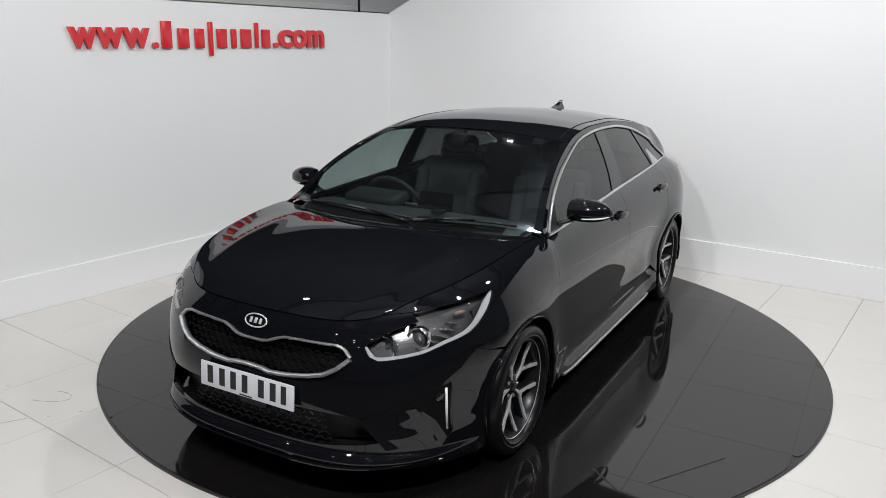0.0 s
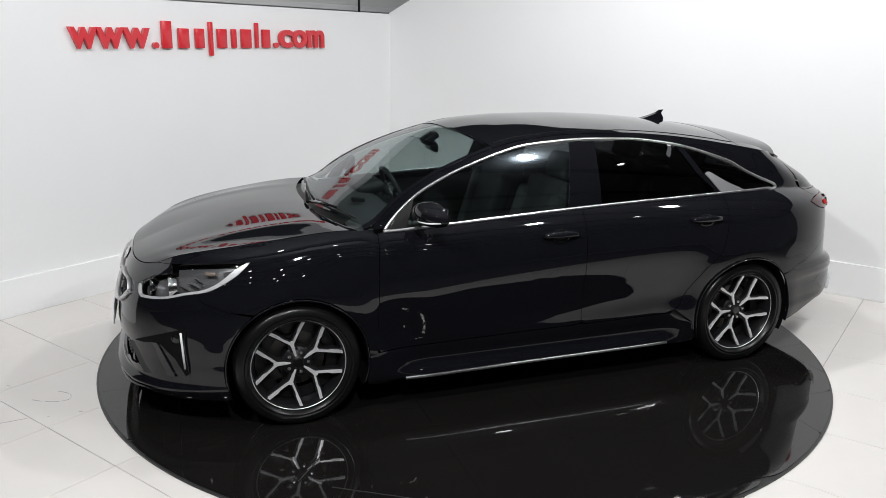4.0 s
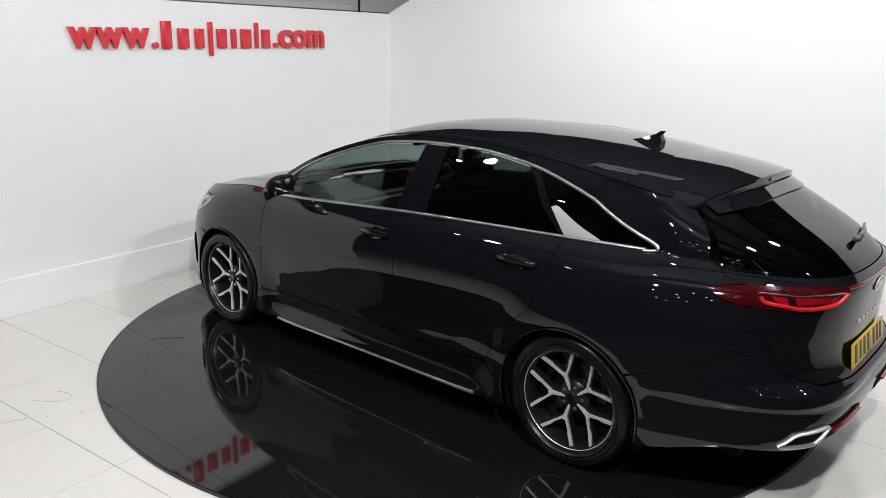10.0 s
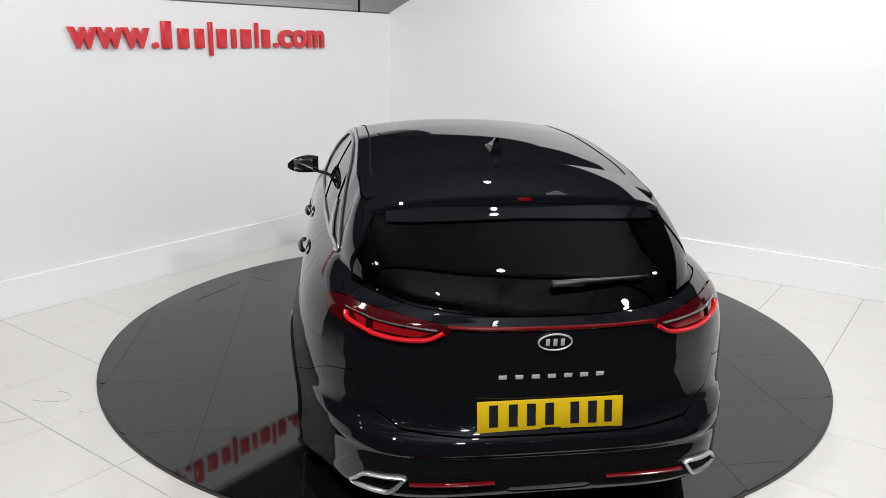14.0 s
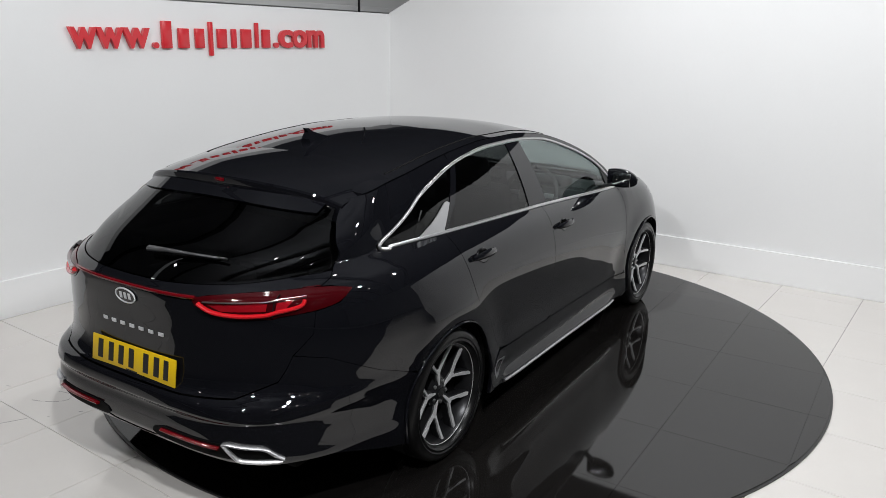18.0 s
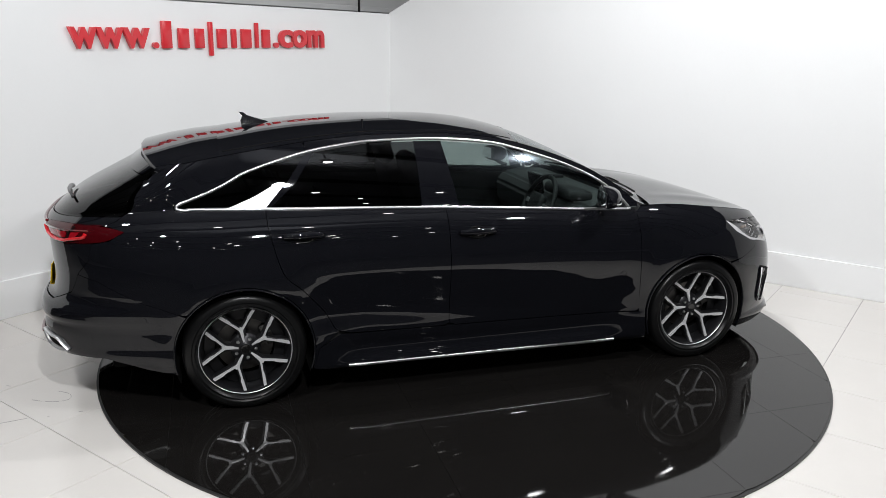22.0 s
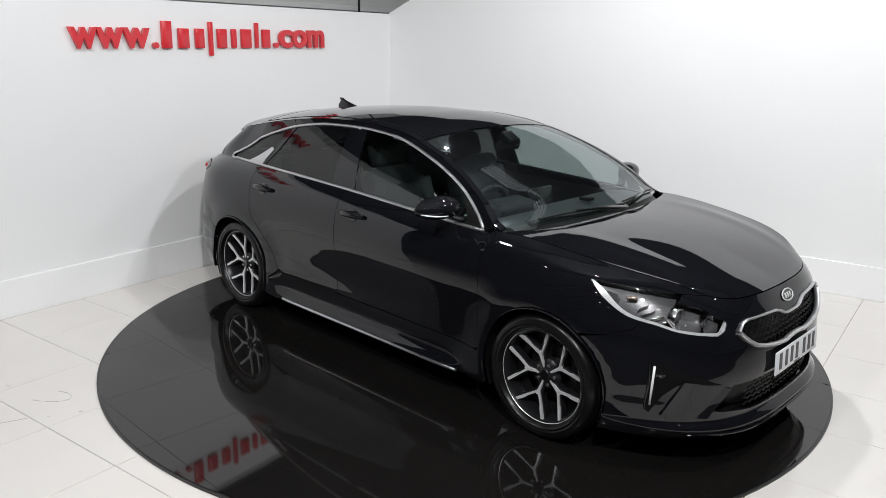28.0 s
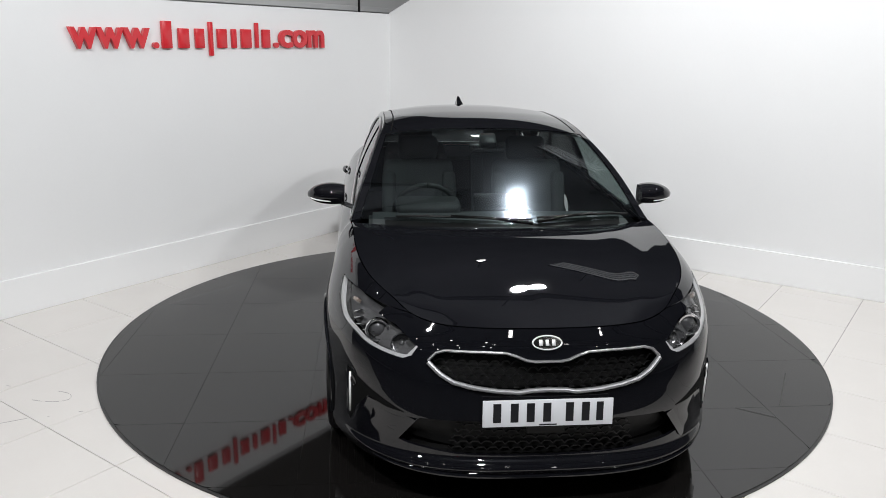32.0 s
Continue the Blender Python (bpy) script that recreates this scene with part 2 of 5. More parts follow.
FLOOR = build_room()


def build_tiles():
    pitch1, pitch2, gap = 0.578, 0.588, 0.0034
    o1, o2 = -0.60, -0.291
    e2 = Vector((E1.y, -E1.x, 0))
    bm = box_bm(Matrix.Identity(4), pitch1 - gap, pitch2 - gap, 0.012, 0.0015, 1)
    me = bpy.data.meshes.new("floor_tile")
    bm.to_mesh(me)
    bm.free()
    me.materials.append(TILE)
    turn = pose(0, 0, 0, 0, 0, WALL_TURN)
    for i in range(-14, 9):
        for j in range(-9, 13):
            c = E1 * (o1 + (i + 0.5) * pitch1) + e2 * (o2 + (j + 0.5) * pitch2)
            r = c.length
            if r < 1.8 or r > 6.6 or c.y < -3.0:
                continue
            rel = c - CORNER
            if rel.dot(Vector((-E1.y, E1.x, 0))) > 0.25 or rel.dot(Vector((-E2.y, E2.x, 0))) > 0.25:
                continue
            ob = new("floor_tile", me)
            ob.parent = FLOOR
            ob.matrix_world = Matrix.Translation((c.x, c.y, FLOOR_Z - 0.006 + random.uniform(-0.0004, 0.0004))) @ turn


def letter_mesh(ch):
    cu = bpy.data.curves.new("letter", "FONT")
    cu.body = ch
    cu.extrude = 0.5
    cu.offset = 0.028
    ob = bpy.data.objects.new("letter", cu)
    me = bpy.data.meshes.new_from_object(ob)
    bpy.data.objects.remove(ob)
    return me


def build_sign():
    sign = new("wall_sign")
    sign.matrix_world = LEFT @ pose(0, 0, 0)
    tagged(sign, "raised red acrylic sign letters along the white partition wall", "sign")
    # places along the wall from the corner; only the two plain ends are lettered
    spans = [("w", -3.468, -3.261), ("w", -3.270, -3.055), ("w", -3.064, -2.840), (".", -2.817, -2.768),
             ("bar", -2.754, -2.622, 0, 1.35), ("bar", -2.610, -2.462, 0, 1), ("bar", -2.450, -2.322, 0, 1), ("bar", -2.306, -2.250, -0.4, 1.35), ("bar", -2.238, -2.096, 0, 1),
             ("bar", -2.080, -2.008, 0, 1), ("bar", -1.996, -1.834, 0, 1), ("bar", -1.824, -1.774, 0, 1.35), ("bar", -1.762, -1.630, 0, 1),
             (".", -1.611, -1.559), ("c", -1.552, -1.393), ("o", -1.393, -1.218), ("m", -1.208, -0.996)]
    for ch, a, b, *hs in spans:
        f = (a + 3.4) / 2.4
        base, xh = 1.772 + 0.018 * f, 0.148 + 0.008 * f
        if ch == "bar":
            lo, hi = hs
            bm = box_bm(pose(-(a + b) / 2, 0.019, base + xh * (lo + hi) / 2), (b - a) * 0.64, 0.03, xh * (hi - lo), 0.006, 2)
            part("red_bar", bm, RED_SIGN, sign)
            continue
        me = letter_mesh(ch)
        co = np.array([v.co for v in me.vertices])
        lo, hi = co.min(0), co.max(0)
        h = 0.045 if ch == "." else xh
        for v in me.vertices:
            u = (v.co.x - lo[0]) / (hi[0] - lo[0])
            w = (v.co.y - lo[1]) / (hi[1] - lo[1])
            v.co = Vector((-(a + u * (b - a)), 0.024 + v.co.z * 0.03, base + w * h))
        me.materials.clear()
        me.materials.append(RED_SIGN)
        me.flip_normals()
        ob = new("letter", me)
        ob.parent = sign


build_sign()


def clip_disc(x0, x1, y0, y1, r):
    """The part of a rectangle inside a circle."""
    pts = [(x0 + (x1 - x0) * i / 12, y0) for i in range(12)] + [(x1, y0 + (y1 - y0) * i / 12) for i in range(12)]
    pts += [(x1 + (x0 - x1) * i / 12, y1) for i in range(12)] + [(x0, y1 + (y0 - y1) * i / 12) for i in range(12)]
    cx, cy = min(max(0, x0), x1), min(max(0, y0), y1)
    if math.hypot(cx, cy) > r - 0.05:
        return None
    if not (x0 < 0 < x1 and y0 < 0 < y1):
        cx, cy = cx + 0.02 * ((x0 + x1) / 2 - cx), cy + 0.02 * ((y0 + y1) / 2 - cy)
    out = []
    for x, y in pts:
        if math.hypot(x, y) > r:
            a, b = 0.0, 1.0
            for _ in range(30):
                k = (a + b) / 2
                if math.hypot(cx + k * (x - cx), cy + k * (y - cy)) > r:
                    b = k
                else:
                    a = k
            x, y = cx + a * (x - cx), cy + a * (y - cy)
        if not out or math.hypot(x - out[-1][0], y - out[-1][1]) > 1e-4:
            out.append((x, y))
    return out


RADIUS = 2.229


def build_turntable():
    table = tagged(new("turntable"), "round black glossy turntable set in the tiled floor", "turntable")
    part("base_plate", lathe([(0, FLOOR_Z + 0.001), (RADIUS, FLOOR_Z + 0.001), (RADIUS, -0.004), (0, -0.004)], Matrix.Identity(4), 180), DISC_EDGE, table)
    part("edge_ring", lathe([(RADIUS - 0.008, -0.003), (RADIUS + 0.004, -0.003), (RADIUS + 0.004, FLOOR_Z - 0.003), (RADIUS - 0.008, FLOOR_Z - 0.003)], Matrix.Identity(4), 180), DISC_EDGE, table)
    xs = [-2.4, -1.81, -1.21, -0.605, 0.0, 0.605, 1.21, 1.80, 2.4]
    ys = [-2.4, -2.13, -1.53, -0.925, -0.32, 0.285, 0.89, 1.495, 2.10, 2.4]
    g = 0.0008
    for i in range(len(xs) - 1):
        for j in range(len(ys) - 1):
            poly = clip_disc(xs[i] + g, xs[i + 1] - g, ys[j] + g, ys[j + 1] - g, RADIUS - 0.008)
            if poly:
                part("panel", prism(poly, pose(0, 0, -0.004), 0.004), DISC, table, smooth=False)
    hatch = [(0.80, 1.83), (1.20, 1.58), (1.33, 1.49), (1.21, 1.33), (0.80, 1.57)]
    bm = bmesh.new()
    for a, b in ((hatch[0], hatch[1]), (hatch[2], hatch[3])):
        c = ((a[0] + b[0]) / 2, (a[1] + b[1]) / 2)
        add_box(bm, pose(c[0], c[1], 0.0008, 0, 0, math.degrees(math.atan2(b[1] - a[1], b[0] - a[0]))), math.hypot(b[0] - a[0], b[1] - a[1]), 0.006, 0.0016)
    part("hatch_seam", bm, DISC_EDGE, table, smooth=False)
    return table


TABLE = build_turntable()


# ---- the car: one surface for the sides and ends, one for the roof, one for the bonnet ----
CF, CR = 1.2, -1.3


def plan_table(a, b, NEXP):
    t = np.linspace(0, 1, 3001)
    f = 0.5 * math.pi * t * t * (3 - 2 * t)
    X, Y = np.sin(f) ** (2 / NEXP), np.cos(f) ** (2 / NEXP)
    L = np.concatenate([[0], np.cumsum(np.hypot(a * np.diff(X), b * np.diff(Y)))])
    return L, X, Y


FL, FX, FY = plan_table(0.98, 0.9, 3.0)
RL, RX, RY = plan_table(1.07, 0.9, 2.85)
SF, SR = CF + FL[-1], CR - RL[-1]
GRID = 2400
FXT, FYT = np.interp(np.linspace(0, FL[-1], GRID + 1), FL, FX).tolist(), np.interp(np.linspace(0, FL[-1], GRID + 1), FL, FY).tolist()
RXT, RYT = np.interp(np.linspace(0, RL[-1], GRID + 1), RL, RX).tolist(), np.interp(np.linspace(0, RL[-1], GRID + 1), RL, RY).tolist()

nose = Curve1([(0.14, 2.10), (0.18, 2.17), (0.215, 2.19), (0.25, 2.155), (0.35, 2.16), (0.44, 2.168), (0.52, 2.16), (0.60, 2.145), (0.70, 2.11), (0.77, 2.07), (0.84, 2.03), (1.0, 1.98)])
tail = Curve1([(0.16, -2.14), (0.22, -2.195), (0.28, -2.262), (0.325, -2.312), (0.36, -2.330), (0.42, -2.335), (0.465, -2.330), (0.50, -2.350), (0.53, -2.347), (0.555, -2.322), (0.58, -2.295), (0.66, -2.285), (0.78, -2.29), (0.88, -2.30), (0.925, -2.305), (0.955, -2.28), (0.985, -2.245), (1.05, -2.155), (1.15, -1.965), (1.22, -1.835), (1.30, -1.735), (1.40, -1.70)])


fill = Curve1([(0.0, 0.9), (0.44, 0.9), (0.52, 0.6), (0.62, 0.12), (0.72, 0.0), (1.5, 0.0)])


def s_of_x(x, z):
    if x > CF:
        return CF + float(np.interp((x - CF) / (nose(z) - CF), FX, FL))
    if x < CR:
        return CR - float(np.interp((x - CR) / (tail(z) - CR), RX + fill(z) * (1 - RX) * RX ** 4, RL))
    return x


belt = Curve1([(-1.30, 1.025), (-1.0, 1.018), (-0.6, 1.008), (-0.27, 0.996), (0.18, 0.973), (0.63, 0.948), (0.87, 0.938), (0.98, 0.955), (1.08, 0.955), (1.2, 0.948),
               (s_of_x(1.39, 0.92), 0.926), (s_of_x(1.69, 0.88), 0.882), (s_of_x(1.85, 0.83), 0.845), (SF - 0.62, 0.79), (SF - 0.45, 0.772), (SF, 0.768),
               (s_of_x(-1.6, 1.0), 1.03), (s_of_x(-1.86, 1.0), 1.015), (SR + 0.6, 0.985), (SR, 0.965)])
inset = Curve1([(-2.8, 0.15), (-2.0, 0.165), (-1.6, 0.175), (-1.16, 0.15), (-0.6, 0.12), (0.0, 0.105), (0.6, 0.098), (0.9, 0.10), (1.2, 0.12), (1.7, 0.14), (2.8, 0.10)])
roll = Curve1([(0, 1.0), (0.03, 0.72), (0.07, 0.46), (0.12, 0.27), (0.18, 0.13), (0.25, 0.04), (0.33, 0.0), (1.2, 0.0)])
lower = Curve1([(0.10, 0.13), (0.15, 0.075), (0.19, 0.035), (0.24, 0.020), (0.30, 0.022), (0.36, 0.034), (0.43, 0.036), (0.50, 0.026), (0.58, 0.010), (0.66, 0.0), (1.4, 0.0)])
skirt = Curve1([(0.10, 0.13), (0.14, 0.085), (0.163, 0.022), (0.176, 0.004), (0.195, 0.009), (0.235, 0.030), (0.270, 0.036), (0.32, 0.027), (0.38, 0.013), (0.46, 0.004), (0.56, 0.0), (1.4, 0.0)])
between = Curve1([(-3, 0.0), (-1.08, 0.0), (-0.66, 1.0), (0.62, 1.0), (1.06, 0.0), (3, 0.0)])
dish_depth = Curve1([(-3, 0.0), (-1.30, 0.0), (-1.05, 0.009), (-0.82, 0.020), (-0.50, 0.025), (-0.1, 0.023), (0.4, 0.016), (0.8, 0.008), (1.15, 0.0), (3, 0.0)])
dish_mid = Curve1([(-3, 0.53), (-0.9, 0.50), (-0.5, 0.475), (0.2, 0.445), (0.9, 0.43), (3, 0.43)])
scoop = Curve1([(-3, 1.3), (-2.0, 1.1), (-1.7, 0.6), (-1.0, 0.45), (-0.75, 1.0), (0.7, 1.0), (0.95, 0.45), (1.6, 0.3), (3, 0.3)])
wide = Curve1([(-3, 0.90), (-1.3, 0.905), (-0.6, 0.897), (0.2, 0.892), (0.8, 0.892), (1.3, 0.892), (3, 0.885)])


def dish(s, z):
    """The hollow along the lower doors, deepest ahead of the rear wheel."""
    u = z - dish_mid(s)
    u = u / 0.29 if u > 0 else -u / 0.17
    return dish_depth(s) * 0.5 * (1 + math.cos(math.pi * u)) if u < 1 else 0.0


def flare(x, z):
    """Rounded swell over each wheel arch."""
    out = 0.0
    for axle in (1.325, -1.325):
        r = math.hypot(x - axle, z - 0.312)
        if r < 0.75:
            out += 0.016 * math.exp(-(max(r - 0.36, 0.0) / 0.10) ** 2)
    return out


def half(s, z):
    h = belt(s) - z
    if h >= 0:
        return wide(s) - inset(s) * roll(h) - scoop(s) * (lower(z) + between(s) * (skirt(z) - lower(z))) - dish(s, z)
    k = -h
    full = min(max((-1.62 - s) / 0.35, 0.0), 1.0)
    return wide(s) - inset(s) - 0.30 * k - 0.5 * k * k + full * full * (3 - 2 * full) * 1.4 * k * max(0.30 - k, 0.0)


def side(s, z):
    if s > CF:
        f = (s - CF) / FL[-1] * GRID
        i = min(int(f), GRID - 1)
        u = min(f - i, 1.0)
        X, Y = FXT[i] + u * (FXT[i + 1] - FXT[i]), FYT[i] + u * (FYT[i + 1] - FYT[i])
        x = CF + (nose(z) - CF) * X
    elif s < CR:
        f = (CR - s) / RL[-1] * GRID
        i = min(int(f), GRID - 1)
        u = min(f - i, 1.0)
        X, Y = RXT[i] + u * (RXT[i + 1] - RXT[i]), RYT[i] + u * (RYT[i + 1] - RYT[i])
        x = CR + (tail(z) - CR) * (X + fill(z) * (1 - X) * X ** 4)
    else:
        x, Y = s, 1.0
    return Vector((x, (half(s, z) + flare(x, z)) * Y, z))


def s_of_y(y, z, rear=False):
    s = SR if rear else SF
    for _ in range(4):
        q = min(1.0, y / half(s, z))
        s = CR - float(np.interp(-q, -RY, RL)) if rear else CF + float(np.interp(-q, -FY, FL))
    return s


# the rail between side and roof, and the middle line of screen and roof
rail_z = Curve1([(1.15, 0.935), (1.0, 0.95), (0.93, 0.975), (0.80, 1.075), (0.63, 1.172), (0.48, 1.235), (0.33, 1.285), (0.18, 1.325), (0.03, 1.352), (-0.26, 1.374), (-0.56, 1.374), (-0.85, 1.355), (-1.1, 1.325), (-1.35, 1.285), (-1.6, 1.24), (-1.8, 1.20)])
mid_z = Curve1([(1.20, 0.925), (1.0, 1.025), (0.80, 1.13), (0.60, 1.23), (0.40, 1.318), (0.25, 1.366), (0.05, 1.403), (-0.2, 1.421), (-0.5, 1.424), (-0.8, 1.415), (-1.1, 1.393), (-1.4, 1.355), (-1.6, 1.322), (-1.8, 1.28)])
rail_y = Curve1([(x, side(s_of_x(x, rail_z(x)), rail_z(x)).y) for x in np.linspace(-1.62, 1.15, 60)])


def top(x, y):
    q = min(abs(y) / rail_y(x), 1.08)
    zr = rail_z(x)
    return Vector((x, y, zr + (mid_z(x) - zr) * (1 - q ** 2.3)))


HOOD_S = s_of_x(1.93, 0.82)


def hood(q, p):
    """q from -1 to 1 across, p from 0 at the screen to 1 at the nose."""
    a = abs(q)
    cow = Vector((1.13 - 0.13 * a ** 2.5, 0, 0.957 - 0.002 * a))
    e0 = side(1.0, belt(1.0))
    cow.y = a * e0.y
    cow.x = 1.13 - (1.13 - e0.x) * a ** 2.5
    cow.z = 0.957 + (e0.z - 0.957) * a
    sf = SF + (HOOD_S - SF) * a
    fr = side(sf, belt(sf))
    se = 1.0 + (HOOD_S - 1.0) * p
    ed = side(se, belt(se))
    ed0 = Vector((1.13 + (side(SF, belt(SF)).x - 1.13) * p, 0, 0.957 + (0.768 - 0.957) * max(p, 0.0) ** 1.9))
    c00, c10 = Vector((1.13, 0, 0.957)), side(SF, belt(SF))
    c01, c11 = e0, side(HOOD_S, belt(HOOD_S))
    P = (1 - p) * cow + p * fr + (1 - a) * ed0 + a * ed - ((1 - p) * (1 - a) * c00 + p * (1 - a) * c10 + (1 - p) * a * c01 + p * a * c11)
    w = math.sin(math.pi * min(max(p, 0.0), 1.0))
    P.z += 0.020 * (1 - a * a) * w + 0.007 * math.exp(-((a - 0.70) / 0.10) ** 2) * w
    P.y = math.copysign(P.y, q) if q else 0.0
    return P


def dense(poly, step=0.03, closed=True):
    out = []
    n = len(poly)
    for i in range(n if closed else n - 1):
        a, b = poly[i], poly[(i + 1) % n]
        k = max(1, int(math.hypot(b[0] - a[0], b[1] - a[1]) / step))
        out += [(a[0] + (b[0] - a[0]) * j / k, a[1] + (b[1] - a[1]) * j / k) for j in range(k)]
    if not closed:
        out.append(poly[-1])
    return out


def smooth_line(pts, n=8):
    """A rounded line through the points."""
    out = []
    for i in range(len(pts) - 1):
        p0, p1, p2, p3 = pts[max(i - 1, 0)], pts[i], pts[i + 1], pts[min(i + 2, len(pts) - 1)]
        for j in range(n):
            t = j / n
            out.append(tuple(0.5 * (2 * p1[k] + (p2[k] - p0[k]) * t + (2 * p0[k] - 5 * p1[k] + 4 * p2[k] - p3[k]) * t * t + (3 * p1[k] - p0[k] - 3 * p2[k] + p3[k]) * t**3) for k in range(2)))
    out.append(tuple(pts[-1]))
    return out


def shrink(poly, d):
    area = sum(a[0] * b[1] - b[0] * a[1] for a, b in zip(poly, poly[1:] + poly[:1]))
    sg = 1 if area > 0 else -1
    out = []
    n = len(poly)
    for i in range(n):
        a, b, c = poly[i - 1], poly[i], poly[(i + 1) % n]
        u = Vector((b[0] - a[0], b[1] - a[1]))
        w = Vector((c[0] - b[0], c[1] - b[1]))
        if u.length < 1e-7 or w.length < 1e-7:
            out.append(b)
            continue
        n1, n2 = Vector((-u.y, u.x)).normalized() * sg, Vector((-w.y, w.x)).normalized() * sg
        m = n1 + n2
        k = d * 2 / max(m.length_squared, 0.8)
        out.append((b[0] + m.x * k, b[1] + m.y * k))
    return out


def panel(name, poly, surf, mat, parent, label="", du=0.04, dv=0.03, gap=0.0018, rim=0.014, lift=0.0, mirror=False, both=False, seam=None, unit=1.0):
    """A body panel: a polygon in the surface's own coordinates, cut to a fine net and laid on the surface."""
    pts = []
    for p in poly:
        if not pts or math.hypot(p[0] - pts[-1][0], p[1] - pts[-1][1]) > 1e-4:
            pts.append((float(p[0]), float(p[1])))
    while math.hypot(pts[0][0] - pts[-1][0], pts[0][1] - pts[-1][1]) < 1e-4:
        pts.pop()
    straight = True
    while straight:
        straight = False
        for i in range(len(pts)):
            (ax, ay), (bx, by), (cx, cy) = pts[i - 1], pts[i], pts[(i + 1) % len(pts)]
            if abs((bx - ax) * (cy - ay) - (by - ay) * (cx - ax)) < 1e-6 * math.hypot(cx - ax, cy - ay) + 1e-10:
                pts.pop(i)
                straight = True
                break
    if gap:
        pts = shrink(pts, gap / unit)
    bm = bmesh.new()
    vs = [bm.verts.new((x, y, 0)) for x, y in pts]
    for t in tessellate_polygon([[Vector((x, y, 0)) for x, y in pts]]):
        try:
            bm.faces.new([vs[i] for i in t])
        except ValueError:
            pass
    for ax, step in ((0, du), (1, dv)):
        lo, hi = min(p[ax] for p in pts), max(p[ax] for p in pts)
        k = math.floor(lo / step) + 1
        while k * step < hi:
            co, no = [0, 0, 0], [0, 0, 0]
            co[ax], no[ax] = k * step, 1
            bmesh.ops.bisect_plane(bm, geom=bm.verts[:] + bm.edges[:] + bm.faces[:], plane_co=co, plane_no=no, dist=1e-5)
            k += 1
    bm.verts.index_update()
    co, nr = [], []
    e = 0.003 / unit
    center = Vector((0, 0, 0.55))
    for v in bm.verts:
        a, b = v.co.x, v.co.y
        P = surf(a, b)
        n = (surf(a + e, b) - surf(a - e, b)).cross(surf(a, b + e) - surf(a, b - e))
        if n.length < 1e-12:
            n = P - center
        n.normalize()
        out = Vector((P.x * 0.35, P.y, (P.z - 0.55)))
        if abs(P.y) < 0.05:
            out = Vector((0, 0, 1)) if surf is hood or surf is top else Vector((P.x, 0, 0.3))
        if n.dot(out) < 0:
            n = -n
        co.append(P + n * lift)
        nr.append(n)
    faces = []
    for f in bm.faces:
        ids = [v.index for v in f.verts]
        a, b, c = co[ids[0]], co[ids[1]], co[ids[2]]
        g = (b - a).cross(c - a)
        m = nr[ids[0]] + nr[ids[1]] + nr[ids[2]]
        faces.append(ids if g.dot(m) > 0 else ids[::-1])
    edges = [[v.index for v in ed.verts] for ed in bm.edges if len(ed.link_faces) == 1]
    bm.free()
    verts, norms = list(co), list(nr)
    if rim:
        new_id = {}
        for i, j in edges:
            if seam is not None and abs(co[i].y) < 1e-3 and abs(co[j].y) < 1e-3:
                continue
            for k in (i, j):
                if k not in new_id:
                    new_id[k] = len(verts)
                    verts += [co[k] - nr[k] * 0.0003, co[k] - nr[k] * rim]
                    norms += [Vector((0, 0, 0)), Vector((0, 0, 0))]
            p, q = new_id[i], new_id[j]
            faces.append([p, q, q + 1, p + 1])
    def flip(v):
        return Vector((v.x, -v.y, v.z))
    if both:
        n0 = len(verts)
        faces = faces + [[k + n0 for k in f[::-1]] for f in faces]
        verts, norms = verts + [flip(v) for v in verts], norms + [flip(v) for v in norms]
    elif mirror:
        faces = [f[::-1] for f in faces]
        verts, norms = [flip(v) for v in verts], [flip(v) for v in norms]
    return mesh_object(name, verts, faces, mat, parent, label, normals=norms)


def strip(name, line, surf, mat, parent, w=0.008, h=0.005, mirror=False, label="", taper=0):
    """A raised moulding that follows a line on the surface."""
    pts, ups = [], []
    for a, b in line:
        P = surf(a, b)
        e = 0.003
        n = (surf(a + e, b) - surf(a - e, b)).cross(surf(a, b + e) - surf(a, b - e)).normalized()
        if n.dot(Vector((P.x * 0.35, P.y, P.z - 0.55))) < 0:
            n = -n
        if mirror:
            P, n = Vector((P.x, -P.y, P.z)), Vector((n.x, -n.y, n.z))
        pts.append(P + n * h * 0.5)
        ups.append(n)
    n = len(pts) - 1
    r = [w * min(1.0, (min(i, n - i) / taper) ** 0.5 + 0.05) for i in range(n + 1)] if taper else w
    bm = add_tube(bmesh.new(), pts, r, 10, h / w, ups)
    bmesh.ops.recalc_face_normals(bm, faces=bm.faces)
    return part(name, bm, mat, parent, label)


def arc(cx, cz, r, a0, a1, n=28):
    return [(cx + r * math.cos(radians(a0 + (a1 - a0) * i / n)), cz + r * math.sin(radians(a0 + (a1 - a0) * i / n))) for i in range(n + 1)]


def on(pts):
    """(x, z) places on the flank to the surface's coordinates."""
    return [(s_of_x(x, z), z) for x, z in pts]


def fr(pts):
    return [(s_of_y(y, z), z) for y, z in pts]


def rr(pts):
    return [(s_of_y(y, z, True), z) for y, z in pts]


AXLE_F, AXLE_R, HUB = 1.325, -1.325, 0.312
ARCH = 0.352
DLO_TOP = [(0.865, 0.945), (0.82, 0.995), (0.73, 1.07), (0.63, 1.13), (0.48, 1.195), (0.33, 1.245), (0.18, 1.288), (0.03, 1.318), (-0.26, 1.34), (-0.56, 1.338), (-0.71, 1.328), (-0.95, 1.292), (-1.17, 1.232), (-1.32, 1.175), (-1.48, 1.097), (-1.59, 1.057)]


